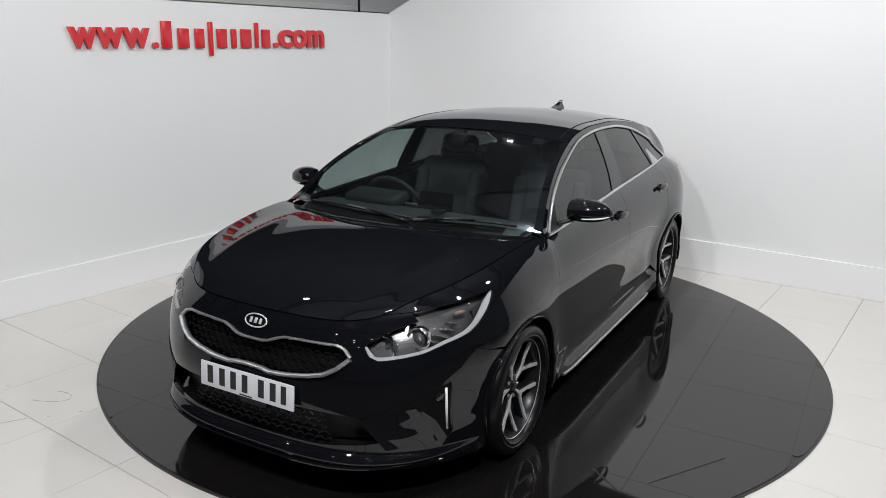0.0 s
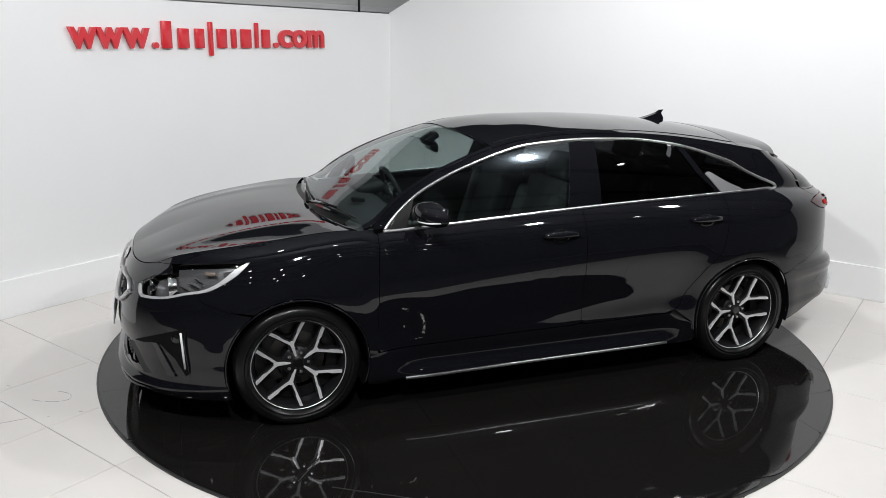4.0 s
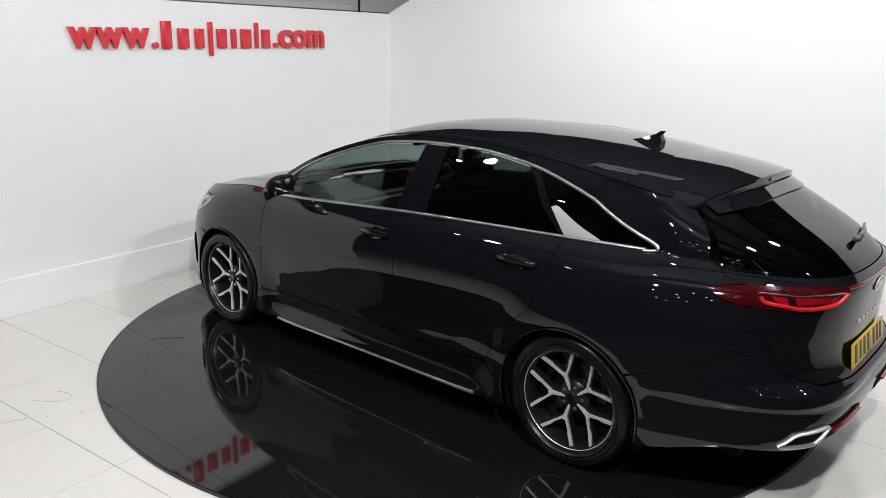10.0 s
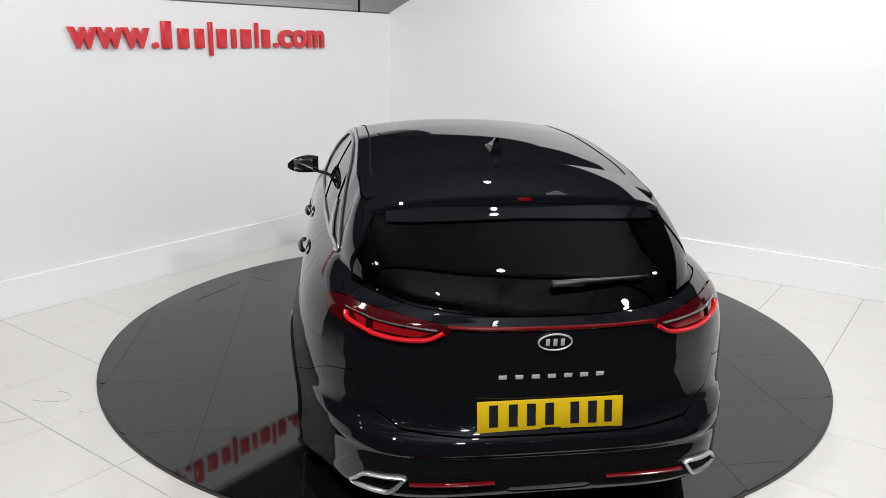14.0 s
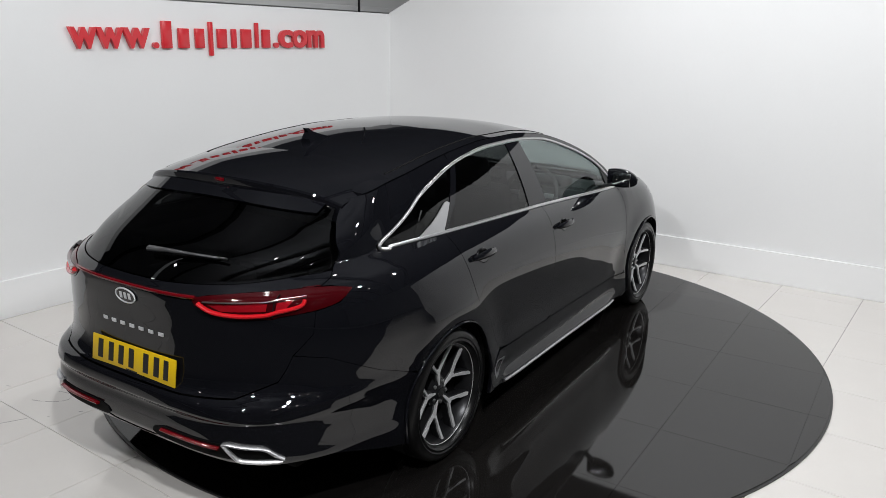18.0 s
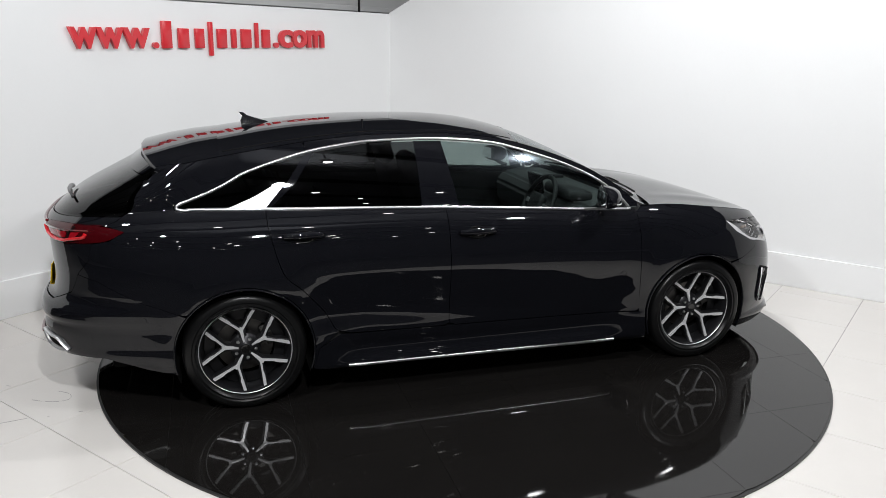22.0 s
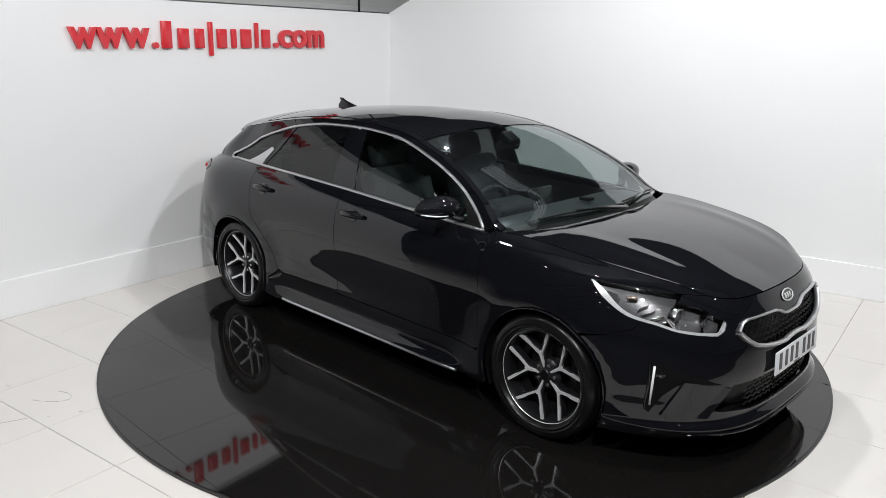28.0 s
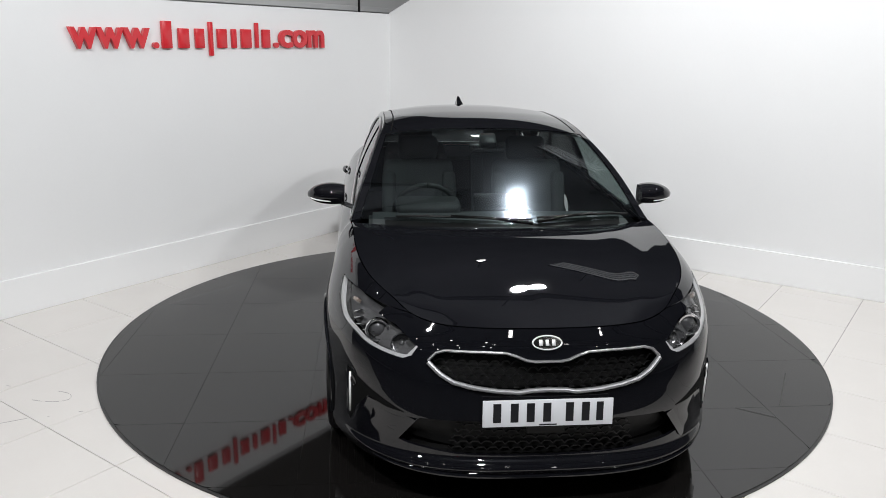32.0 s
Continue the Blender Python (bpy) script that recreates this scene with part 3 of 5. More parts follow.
def dlo(x):
    return float(np.interp(-x, [-p[0] for p in DLO_TOP], [p[1] for p in DLO_TOP]))


def head_lines():
    """The lower and upper outline of a headlamp, from the grille to its tip and back."""
    low = fr([(0.505, 0.69), (0.53, 0.655), (0.57, 0.638), (0.70, 0.658)]) + on([(1.84, 0.685), (1.72, 0.712), (1.60, 0.775), (1.53, 0.838)])
    high = on([(1.53, 0.838), (1.66, 0.833), (1.78, 0.822), (1.88, 0.806)]) + fr([(0.66, 0.775), (0.59, 0.752), (0.505, 0.69)])
    return low, high


def tail_lamp_line():
    return smooth_line(on([(-1.862, 0.945), (-1.93, 0.957), (-2.02, 0.962)]) + rr([(0.70, 0.962), (0.53, 0.955), (0.40, 0.942), (0.345, 0.93)]), 3) + smooth_line(
        rr([(0.36, 0.905), (0.42, 0.873), (0.52, 0.86), (0.62, 0.865)]) + on([(-2.12, 0.872), (-2.02, 0.885), (-1.93, 0.905), (-1.862, 0.94)]), 3)


def build_body(car):
    front_arch = arc(AXLE_F, HUB, ARCH, 180 + 17, 0 - 14)         # from behind, over the top, to the front
    rear_arch = arc(AXLE_R, HUB, ARCH, 180 + 14, -17)
    head_low, head_top = head_lines()
    for mirror in (False, True):
        kw = dict(mirror=mirror)
        # wing: door edge, bonnet line, headlamp, bumper joint, wheel arch
        line = [(s, belt(s) - 0.001) for s in np.linspace(0.985, HOOD_S, 26)]
        poly = [(0.93, 0.17), (0.928, 0.48), (0.915, 0.80), (0.905, 0.925), (0.945, 0.953)] + line
        poly += head_top[:4][::-1] + head_low[-2:-4:-1] + on([(1.78, 0.699), (1.76, 0.66), (1.64, 0.615)])
        a1 = math.degrees(math.asin((0.60 - HUB) / ARCH))
        poly += list(on(reversed(arc(AXLE_F, HUB, ARCH, 197, a1))))
        poly += [(0.985, 0.17)]
        panel("front_wing", dense(poly), side, PAINT, car, **kw)
        # doors
        top_f = [(x, belt(x) - 0.004) for x in np.linspace(-0.243, 0.905, 20)]
        panel("front_door", dense(top_f + [(0.915, 0.80), (0.928, 0.48), (0.935, 0.36), (0.915, 0.338), (-0.20, 0.352), (-0.238, 0.365), (-0.236, 0.60)]), side, PAINT, car, **kw)
        top_r = [(x, belt(x) - 0.004) for x in np.linspace(-1.19, -0.243, 18)]
        edge = [(-0.236, 0.60), (-0.238, 0.365), (-0.27, 0.352), (-0.78, 0.362), (-0.845, 0.38)] + smooth_line([(-0.87, 0.40), (-0.925, 0.50), (-1.03, 0.625), (-1.11, 0.70), (-1.15, 0.80), (-1.185, 0.95)], 5)
        panel("rear_door", dense(top_r + edge), side, PAINT, car, **kw)
        # sill with its bright strip
        panel("sill", dense([(0.985, 0.168), (0.94, 0.335), (-0.83, 0.358), (-0.955, 0.30), (-0.985, 0.19), (-0.84, 0.155), (0.86, 0.145)]), side, PAINT, car, dv=0.012, **kw)
        strip("sill_trim", [(x, 0.180 - 0.006 * x) for x in np.linspace(-0.80, 0.78, 40)], side, CHROME, car, 0.0085, 0.008, mirror, label="bright chrome sill strip")
        # quarter, from the rear door to the lamp, the bumper joint and the roof
        pts = [(-1.19, belt(-1.19) - 0.004)] + [(s, belt(s) - 0.004) for s in np.linspace(-1.25, s_of_x(-1.60, 1.02), 10)]
        pts += on([(-1.628, 1.030), (-1.632, 1.046), (-1.60, 1.066)] + [(x, dlo(x) + 0.012) for x in (-1.48, -1.40, -1.32, -1.25, -1.17, -1.06, -0.96)])
        pts += on([(x, rail_z(x)) for x in np.linspace(-0.98, -1.56, 14)])
        pts += smooth_line(rr([(0.565, 1.235), (0.60, 1.17), (0.645, 1.10), (0.675, 1.04), (0.685, 1.0), (0.70, 0.985)]), 4)
        pts += rr([(0.70, 0.964)]) + on([(-2.02, 0.964), (-1.93, 0.959), (-1.862, 0.943), (-1.93, 0.903), (-2.02, 0.883), (-2.04, 0.80), (-2.10, 0.7225), (-2.0, 0.70), (-1.80, 0.60), (-1.645, 0.545)])
        a1 = 180 - math.degrees(math.asin((0.535 - HUB) / ARCH))
        pts += on(arc(AXLE_R, HUB, ARCH, a1, -17))
        pts += [(-0.985, 0.19), (-0.955, 0.30), (-0.845, 0.38)] + smooth_line([(-0.87, 0.40), (-0.925, 0.50), (-1.03, 0.625), (-1.11, 0.70), (-1.15, 0.80), (-1.185, 0.95)], 5)
        panel("rear_quarter", dense(pts), side, PAINT, car, du=0.0413, dv=0.0307, **kw)
        # rail above the windows, and the screen pillar on the roof surface
        xs = np.linspace(0.925, -0.97, 40)
        panel("roof_rail", dense([(x, min(dlo(x), rail_z(x) - 0.012) + 0.006) for x in xs] + [(x, rail_z(x)) for x in xs[::-1]]), side, PAINT, car, **kw)
        xs = np.linspace(0.975, 0.225, 24)
        panel("screen_pillar", dense([(x, 0.945 * rail_y(x)) for x in xs] + [(x, 0.999 * rail_y(x)) for x in xs[::-1]]), top, PAINT, car, gap=0.001, **kw)
        # dark lip of each wheel arch and the liner behind it
        for cx, a0, a1 in ((AXLE_F, 200, -14), (AXLE_R, 194, -19)):
            strip("arch_lip", on(arc(cx, HUB, ARCH - 0.006, a0, a1)), side, PAINT, car, 0.005, 0.008, mirror)
            bm = bmesh.new()
            sg = -1 if mirror else 1
            ring = arc(cx, HUB, ARCH + 0.004, 205, -25, 30)
            vo = [bm.verts.new((x, sg * 0.868, z)) for x, z in ring]
            vi = [bm.verts.new((x, sg * 0.58, z)) for x, z in ring]
            for i in range(len(ring) - 1):
                bm.faces.new((vo[i], vo[i + 1], vi[i + 1], vi[i]))
            bm.faces.new(vi)
            part("arch_liner", bm, DARK, car)
        build_glass(car, mirror)
    # bonnet
    panel("bonnet", dense([(-1, 0.004), (1, 0.004), (1, 1), (-1, 1)], 0.05), hood, PAINT, car, du=0.04, dv=0.035, unit=0.9, gap=0.0022)
    # roof
    xs = np.linspace(0.222, -1.60, 50)
    poly = [(x, 0.992 * rail_y(x)) for x in xs] + [(x, -0.992 * rail_y(x)) for x in xs[::-1]] + [(0.255, -0.35), (0.268, 0.0), (0.255, 0.35)]
    panel("roof", dense(poly), top, PAINT, car, "black glossy steel roof", du=0.05, dv=0.04)
    # front bumper halves round the grilles and headlamps
    half_f = [(SF, 0.764)] + [(s, belt(s) - 0.003) for s in np.linspace(SF - 0.1, HOOD_S, 10)][:-1] + [(HOOD_S, belt(HOOD_S) - 0.003)]
    half_f += head_top[3:-1] + head_low[:5] + on([(1.78, 0.699), (1.76, 0.66), (1.64, 0.615)])
    b1 = math.degrees(math.asin((0.60 - HUB) / ARCH))
    half_f += on(arc(AXLE_F, HUB, ARCH, b1, -24))[1:]
    half_f += fr([(0.66, 0.152), (0.30, 0.152)]) + [(SF, 0.152)]
    half_f += [(SF, 0.255)] + fr([(0.35, 0.262), (0.54, 0.285), (0.60, 0.30), (0.50, 0.41), (0.30, 0.415)]) + [(SF, 0.418), (SF, 0.545)]
    half_f += smooth_line(fr([(0.03, 0.545), (0.07, 0.543), (0.12, 0.535), (0.20, 0.54), (0.36, 0.568), (0.42, 0.605)]), 3)
    half_f += smooth_line(fr([(0.462, 0.645), (0.40, 0.683), (0.20, 0.684), (0.13, 0.672), (0.075, 0.652)]), 3) + [(SF, 0.65)]
    panel("front_bumper", dense(half_f, 0.025), side, PAINT, car, both=True, seam=SF, gap=0.0, dv=0.02, du=0.03)
    # rear bumper halves and tailgate
    half_r = [(SR, 0.548)] + rr([(0.30, 0.548), (0.52, 0.56), (0.64, 0.62)]) + on([(-2.10, 0.72), (-2.0, 0.70), (-1.80, 0.60), (-1.645, 0.545)])
    b2 = 180 - math.degrees(math.asin((0.535 - HUB) / ARCH))
    half_r += on(arc(AXLE_R, HUB, ARCH, b2, 194))[1:] + on([(-1.80, 0.25), (-2.0, 0.305)]) + rr([(0.70, 0.306), (0.50, 0.294), (0.30, 0.286)]) + [(SR, 0.284)]
    panel("rear_bumper", dense(half_r, 0.025), side, PAINT, car, both=True, seam=SR, gap=0.0, dv=0.012, du=0.03)
    gate = [(SR, 0.962)] + smooth_line(rr([(0.20, 0.964), (0.45, 0.975), (0.60, 0.99), (0.685, 1.0)]), 4) + rr([(0.70, 0.983), (0.70, 0.964), (0.53, 0.957), (0.40, 0.944), (0.343, 0.931)])
    gate += rr([(0.358, 0.903), (0.42, 0.871), (0.52, 0.858), (0.62, 0.863)]) + on([(-2.12, 0.87), (-2.02, 0.883), (-2.04, 0.80), (-2.10, 0.725)])
    gate += rr([(0.64, 0.625), (0.52, 0.565), (0.30, 0.553)]) + [(SR, 0.553)]
    panel("tailgate", dense(gate, 0.025), side, PAINT, car, both=True, seam=SR, gap=0.0, dv=0.02, du=0.03)


def build_glass(car, mirror):
    kw = dict(mirror=mirror, gap=0.0, rim=0.0, du=0.06, dv=0.05)
    lo = lambda x: belt(x) + 0.004
    front = [(x, lo(x)) for x in np.linspace(-0.20, 0.84, 14)] + [(x, dlo(x) - 0.004) for x in np.linspace(0.82, -0.25, 26)]
    panel("front_window", dense(front), side, SIDE_GLASS, car, "lightly tinted front door glass", lift=-0.004, **kw)
    rear = [(x, lo(x)) for x in np.linspace(-1.15, -0.36, 12)] + [(x, dlo(x) - 0.004) for x in np.linspace(-0.36, -0.93, 16)] + [(-1.04, 1.13)]
    panel("rear_window", dense(rear), side, PRIVACY, car, "dark privacy glass of the rear door", lift=-0.004, **kw)
    quarter = on([(x, belt(x) + 0.004) for x in np.linspace(-1.575, -1.10, 10)] + [(-1.03, 1.14), (-0.94, 1.285)] + [(x, dlo(x) - 0.004) for x in np.linspace(-1.0, -1.57, 16)])
    panel("quarter_window", dense(quarter), side, PRIVACY, car, "dark rear quarter glass", lift=-0.004, **kw)
    kw = dict(mirror=mirror, gap=0.0, rim=0.006, du=0.06, dv=0.05)
    pil = [(-0.165, lo(-0.2)), (-0.232, dlo(-0.235) - 0.004), (-0.385, dlo(-0.385) - 0.004), (-0.372, lo(-0.37))]
    panel("door_pillar", dense(pil), side, PAINT, car, "gloss black door pillar cover", lift=0.001, **kw)
    fin = [(-1.03, 1.145), (-0.925, dlo(-0.925) - 0.004), (-0.975, dlo(-0.975) - 0.004), (-1.085, 1.13), (-1.185, lo(-1.19)), (-1.165, lo(-1.19))]
    panel("window_divider", dense(fin), side, PAINT, car, lift=0.001, **kw)
    fin = smooth_line([(-1.088, 1.138), (-1.115, 1.147), (-1.16, 1.126), (-1.26, 1.075), (-1.385, 1.032)], 4) + [(-1.19, 1.025)]
    panel("silver_fin", dense(fin, 0.02), side, SATIN, car, "brushed silver fin behind the rear door", lift=0.006, **kw)
    quarter = [(0.845, lo(0.84)), (0.80, dlo(0.80)), (0.70, dlo(0.70)), (0.755, lo(0.75))]
    panel("mirror_base", dense(quarter), side, PLASTIC, car, lift=0.002, **kw)
    # bright surround
    line = on([(x, belt(x) + 0.0) for x in np.linspace(0.875, -1.57, 60)])
    strip("waist_trim", line, side, CHROME, car, 0.0085, 0.007, mirror, label="bright chrome waist strip")
    line = smooth_line(on([(x, z + 0.004) for x, z in DLO_TOP] + [(-1.616, 1.044), (-1.612, 1.032), (-1.585, 1.0265), (-1.56, 1.0255)]), 4)
    strip("window_trim", line, side, CHROME, car, 0.0080, 0.007, mirror, label="bright chrome window surround")


def build_screens(car):
    xs = np.linspace(0.97, 0.232, 24)
    poly = [(x, 0.942 * rail_y(x)) for x in xs] + [(0.262, 0.35), (0.275, 0.0), (0.262, -0.35)] + [(x, -0.942 * rail_y(x)) for x in xs[::-1]]
    poly += [(1.055, -0.55), (1.10, -0.3), (1.115, 0.0), (1.10, 0.3), (1.055, 0.55)]
    panel("windscreen", dense(poly, 0.05), top, SCREEN, car, "curved clear windscreen", gap=0, rim=0, lift=-0.003, du=0.06, dv=0.05)
    half_g = [(SR, 0.966)] + smooth_line(rr([(0.20, 0.968), (0.45, 0.978), (0.60, 0.994), (0.672, 1.005), (0.662, 1.04), (0.632, 1.10), (0.588, 1.17), (0.552, 1.228)]), 4) + [(SR, 1.24)]
    panel("rear_window", dense(half_g, 0.04), side, REAR_GLASS, car, "dark tinted tailgate glass", both=True, seam=SR, gap=0, rim=0, lift=-0.002, du=0.06, dv=0.04)


CAR = tagged(new("car"), "glossy black five-door estate car with chrome window trim on the turntable", "car")
build_body(CAR)
build_screens(CAR)

# ---- parts of the car: inner shell, lamps, grilles, wheels, mirrors, trim ----


def front2(u, z):
    """The front face with u running from one side to the other."""
    P = side(SF - abs(u), z)
    if u < 0:
        P.y = -P.y
    return P


def rear2(u, z):
    P = side(SR + abs(u), z)
    if u < 0:
        P.y = -P.y
    return P


def fu(y, z):
    return math.copysign(SF - s_of_y(abs(y), z), y) if y else 0.0


def ru(y, z):
    return math.copysign(s_of_y(abs(y), z, True) - SR, y) if y else 0.0


def surface_frame(surf, a, b, mirror=False):
    """A pose on the surface: z outward, x along the first direction."""
    P = surf(a, b)
    e = 0.004
    n = (surf(a + e, b) - surf(a - e, b)).cross(surf(a, b + e) - surf(a, b - e)).normalized()
    if n.dot(Vector((P.x * 0.35, P.y, P.z - 0.55))) < 0:
        n = -n
    if mirror:
        P, n = Vector((P.x, -P.y, P.z)), Vector((n.x, -n.y, n.z))
    up = (Vector((0, 0, 1)) - n * n.z).normalized()
    x = up.cross(n)
    m = Matrix((x, up, n)).transposed().to_4x4()
    m.translation = P
    return m


def build_shell(car):
    """Dark inner skin behind the panel joints, and the floor pan."""
    zs = lambda s: belt(s) - 0.02
    fpoly = [(s, 0.16) for s in np.linspace(s_of_x(1.72, 0.2), SF, 12)] + [(s, zs(s)) for s in np.linspace(SF, s_of_x(1.72, 0.85), 12)]
    panel("front_inner", dense(fpoly, 0.06), side, DARK, car, both=True, seam=SF, gap=0, rim=0, lift=-0.085, du=0.06, dv=0.06)
    rpoly = [(s, 0.30) for s in np.linspace(s_of_x(-1.70, 0.25), SR, 12)] + [(s, 0.94) for s in np.linspace(SR, s_of_x(-1.70, 0.9), 12)]
    panel("rear_inner", dense(rpoly, 0.06), side, DARK, car, both=True, seam=SR, gap=0, rim=0, lift=-0.03, du=0.06, dv=0.06)
    for mirror in (False, True):
        mpoly = [(-0.93, 0.17), (0.95, 0.17), (0.95, 0.66), (1.66, 0.69), (1.66, 0.80), (0.97, 0.92), (-1.6, 0.99), (-1.6, 0.68), (-0.93, 0.66)]
        panel("flank_inner", dense(on(mpoly), 0.06), side, TRIM, car, gap=0, rim=0, lift=-0.03, mirror=mirror, du=0.08, dv=0.08)
    bm = box_bm(pose(0.0, 0, 0.19), 4.0, 1.15, 0.06, 0.02)
    add_box(bm, pose(0.0, 0, 0.20), 1.75, 1.55, 0.06, 0.02)
    add_box(bm, pose(1.95, 0, 0.22), 0.25, 1.1, 0.08, 0.02)
    part("floor_pan", bm, DARK, car)
    # bulkhead between engine and cabin
    part("bulkhead", box_bm(pose(1.04, 0, 0.60), 0.06, 1.36, 0.66), DARK, car)
    # scuttle below the screen
    xs = np.linspace(-0.62, 0.62, 25).tolist()
    bm = bmesh.new()
    rows = []
    for y in xs:
        q = y / 0.74
        a, b = hood(max(-1, min(1, y / 0.80)), 0.0), top(1.105 - 0.12 * abs(q) ** 2.2, y)
        rows.append([bm.verts.new(a + Vector((0.02, 0, -0.012))), bm.verts.new((a + b) / 2 + Vector((0.0, 0, -0.02))), bm.verts.new(b + Vector((-0.03, 0, 0.004)))])
    for r0, r1 in zip(rows, rows[1:]):
        for k in range(2):
            bm.faces.new((r0[k], r0[k + 1], r1[k + 1], r1[k]))
    bmesh.ops.recalc_face_normals(bm, faces=bm.faces)
    part("scuttle", bm, PLASTIC, car, "black plastic scuttle panel below the windscreen")


def inside(poly, x, y):
    hit = False
    for (x0, y0), (x1, y1) in zip(poly, poly[1:] + poly[:1]):
        if (y0 > y) != (y1 > y) and x < (x1 - x0) * (y - y0) / (y1 - y0) + x0:
            hit = not hit
    return hit


def honeycomb(name, poly, surf, lift, car, w=0.046, h=0.026, t=0.0026, label=""):
    """Open mesh of flat hexagons inside a polygon."""
    bm = bmesh.new()
    lo = (min(p[0] for p in poly), min(p[1] for p in poly))
    hi = (max(p[0] for p in poly), max(p[1] for p in poly))

    def place(a, b):
        m = surface_frame(surf, a, b)
        return m.translation + m.col[2].to_3d() * lift, m

    rows = int((hi[1] - lo[1]) / h) + 2
    cols = int((hi[0] - lo[0]) / w) + 2
    for j in range(rows):
        for i in range(cols):
            cx = lo[0] + (i + (0.5 if j % 2 else 0.0)) * w
            cy = lo[1] + j * h
            hexa = [(cx - 0.5 * w, cy), (cx - 0.22 * w, cy + 0.5 * h), (cx + 0.22 * w, cy + 0.5 * h), (cx + 0.5 * w, cy)]
            for a, b in zip(hexa, hexa[1:]):
                if inside(poly, *a) and inside(poly, *b):
                    A, m = place(*a)
                    B, _ = place(*b)
                    n = m.col[2].to_3d()
                    d = (B - A).normalized()
                    s = n.cross(d).normalized() * t
                    vs = [bm.verts.new(v) for v in (A - s, B - s, B + s, A + s, A - s * 0.6 + n * 0.006, B - s * 0.6 + n * 0.006, B + s * 0.6 + n * 0.006, A + s * 0.6 + n * 0.006)]
                    for f in ((4, 5, 6, 7), (0, 1, 5, 4), (2, 3, 7, 6), (1, 2, 6, 5), (3, 0, 4, 7)):
                        bm.faces.new([vs[k] for k in f])
    return part(name, bm, MESH_BLACK, car, label, smooth=False)


def build_front(car):
    up = [(0.0, 0.651), (0.05, 0.651), (0.085, 0.656), (0.125, 0.672), (0.165, 0.683), (0.25, 0.686), (0.40, 0.686), (0.435, 0.675), (0.465, 0.645)]
    dn = [(0.465, 0.640), (0.42, 0.60), (0.37, 0.572), (0.30, 0.556), (0.20, 0.542), (0.11, 0.537), (0.075, 0.543), (0.0, 0.546)]
    top_line = [(fu(-y, z), z) for y, z in reversed(up)] + [(fu(y, z), z) for y, z in up[1:]]
    low_line = [(fu(y, z), z) for y, z in dn] + [(fu(-y, z), z) for y, z in reversed(dn[:-1])]
    ring = top_line + low_line[1:-1]
    grille = panel("grille", dense(ring, 0.03), front2, PLASTIC, car, "black honeycomb grille in a satin chrome surround", gap=0, rim=0, lift=-0.055, du=0.08, dv=0.04)
    honeycomb("grille_mesh", ring, front2, -0.022, grille)
    strip("grille_surround", dense(top_line, 0.02, False), front2, SATIN, grille, 0.0060, 0.012)
    strip("grille_surround", dense(low_line, 0.02, False), front2, SATIN, grille, 0.010, 0.014)
    low = [(0.0, 0.258), (0.35, 0.264), (0.53, 0.287), (0.59, 0.303), (0.495, 0.408), (0.30, 0.413), (0.0, 0.416)]
    ring = [(fu(-y, z), z) for y, z in reversed(low)] + [(fu(y, z), z) for y, z in low]
    intake = panel("lower_intake", dense(ring, 0.05), front2, PLASTIC, car, gap=0, rim=0, lift=-0.06, du=0.08, dv=0.05)
    mid = [(-0.40, 0.268), (0.40, 0.268), (0.36, 0.408), (-0.36, 0.408)]
    honeycomb("intake_mesh", [(fu(y, z), z) for y, z in mid], front2, -0.03, intake, 0.05, 0.026)
    strip("lip_trim", dense([(fu(y, 0.178 + 0.03 * (abs(y) / 0.7) ** 3), 0.178 + 0.03 * (abs(y) / 0.7) ** 3) for y in np.linspace(-0.70, 0.70, 40)], 0.05, False), front2, PAINT, car, 0.010, 0.010, taper=8)
    ring = [(fu(-0.075, 0.35), 0.352), (fu(0.075, 0.35), 0.352), (fu(0.075, 0.40), 0.402), (fu(-0.075, 0.40), 0.402)]
    panel("sensor_cover", dense(ring, 0.03), front2, PLASTIC, car, gap=0, rim=0.01, lift=-0.012, du=0.04, dv=0.03)
    # badge: a plain oval in a bright ring
    m = surface_frame(front2, 0.0, 0.718)
    badge = part("front_badge", prism([(0.060 * math.cos(a), 0.0285 * math.sin(a)) for a in np.linspace(0, 2 * math.pi, 36)[:-1]], m, 0.006), GLOSS, car, "black oval badge with a chrome rim")
    part("rim", add_tube(bmesh.new(), [m @ Vector((0.058 * math.cos(a), 0.0275 * math.sin(a), 0.006)) for a in np.linspace(0, 2 * math.pi, 41)], 0.0034, 8), BADGE, badge)
    for x in (-0.026, 0.0, 0.026):
        part("bar", box_bm(m @ pose(x, 0, 0.007), 0.014, 0.024, 0.004, 0.0015), BADGE, badge)
    number_plate(car, surface_frame(front2, 0.0, 0.458) @ pose(0, 0, 0.016), PLATE_WHITE, "white number plate with black bars")
    for mirror in (False, True):
        build_headlamp(car, mirror)
        build_vent(car, mirror)


def number_plate(car, m, mat, label):
    plate = part("number_plate", box_bm(m, 0.52, 0.111, 0.006, 0.0028, 2), mat, car, label)
    spans = [(-0.216, -0.166), (-0.147, -0.097), (-0.083, -0.033), (-0.018, 0.032), (0.072, 0.122), (0.136, 0.186), (0.196, 0.240)]
    for a, b in spans:
        part("bar", box_bm(m @ pose((a + b) / 2 - 0.012, 0.003, 0.0034), (b - a) * 0.62, 0.078, 0.0022), INK, plate, smooth=False)
    part("maker_bar", box_bm(m @ pose(0, -0.048, 0.0034), 0.07, 0.005, 0.002), INK, plate, smooth=False)
    return plate


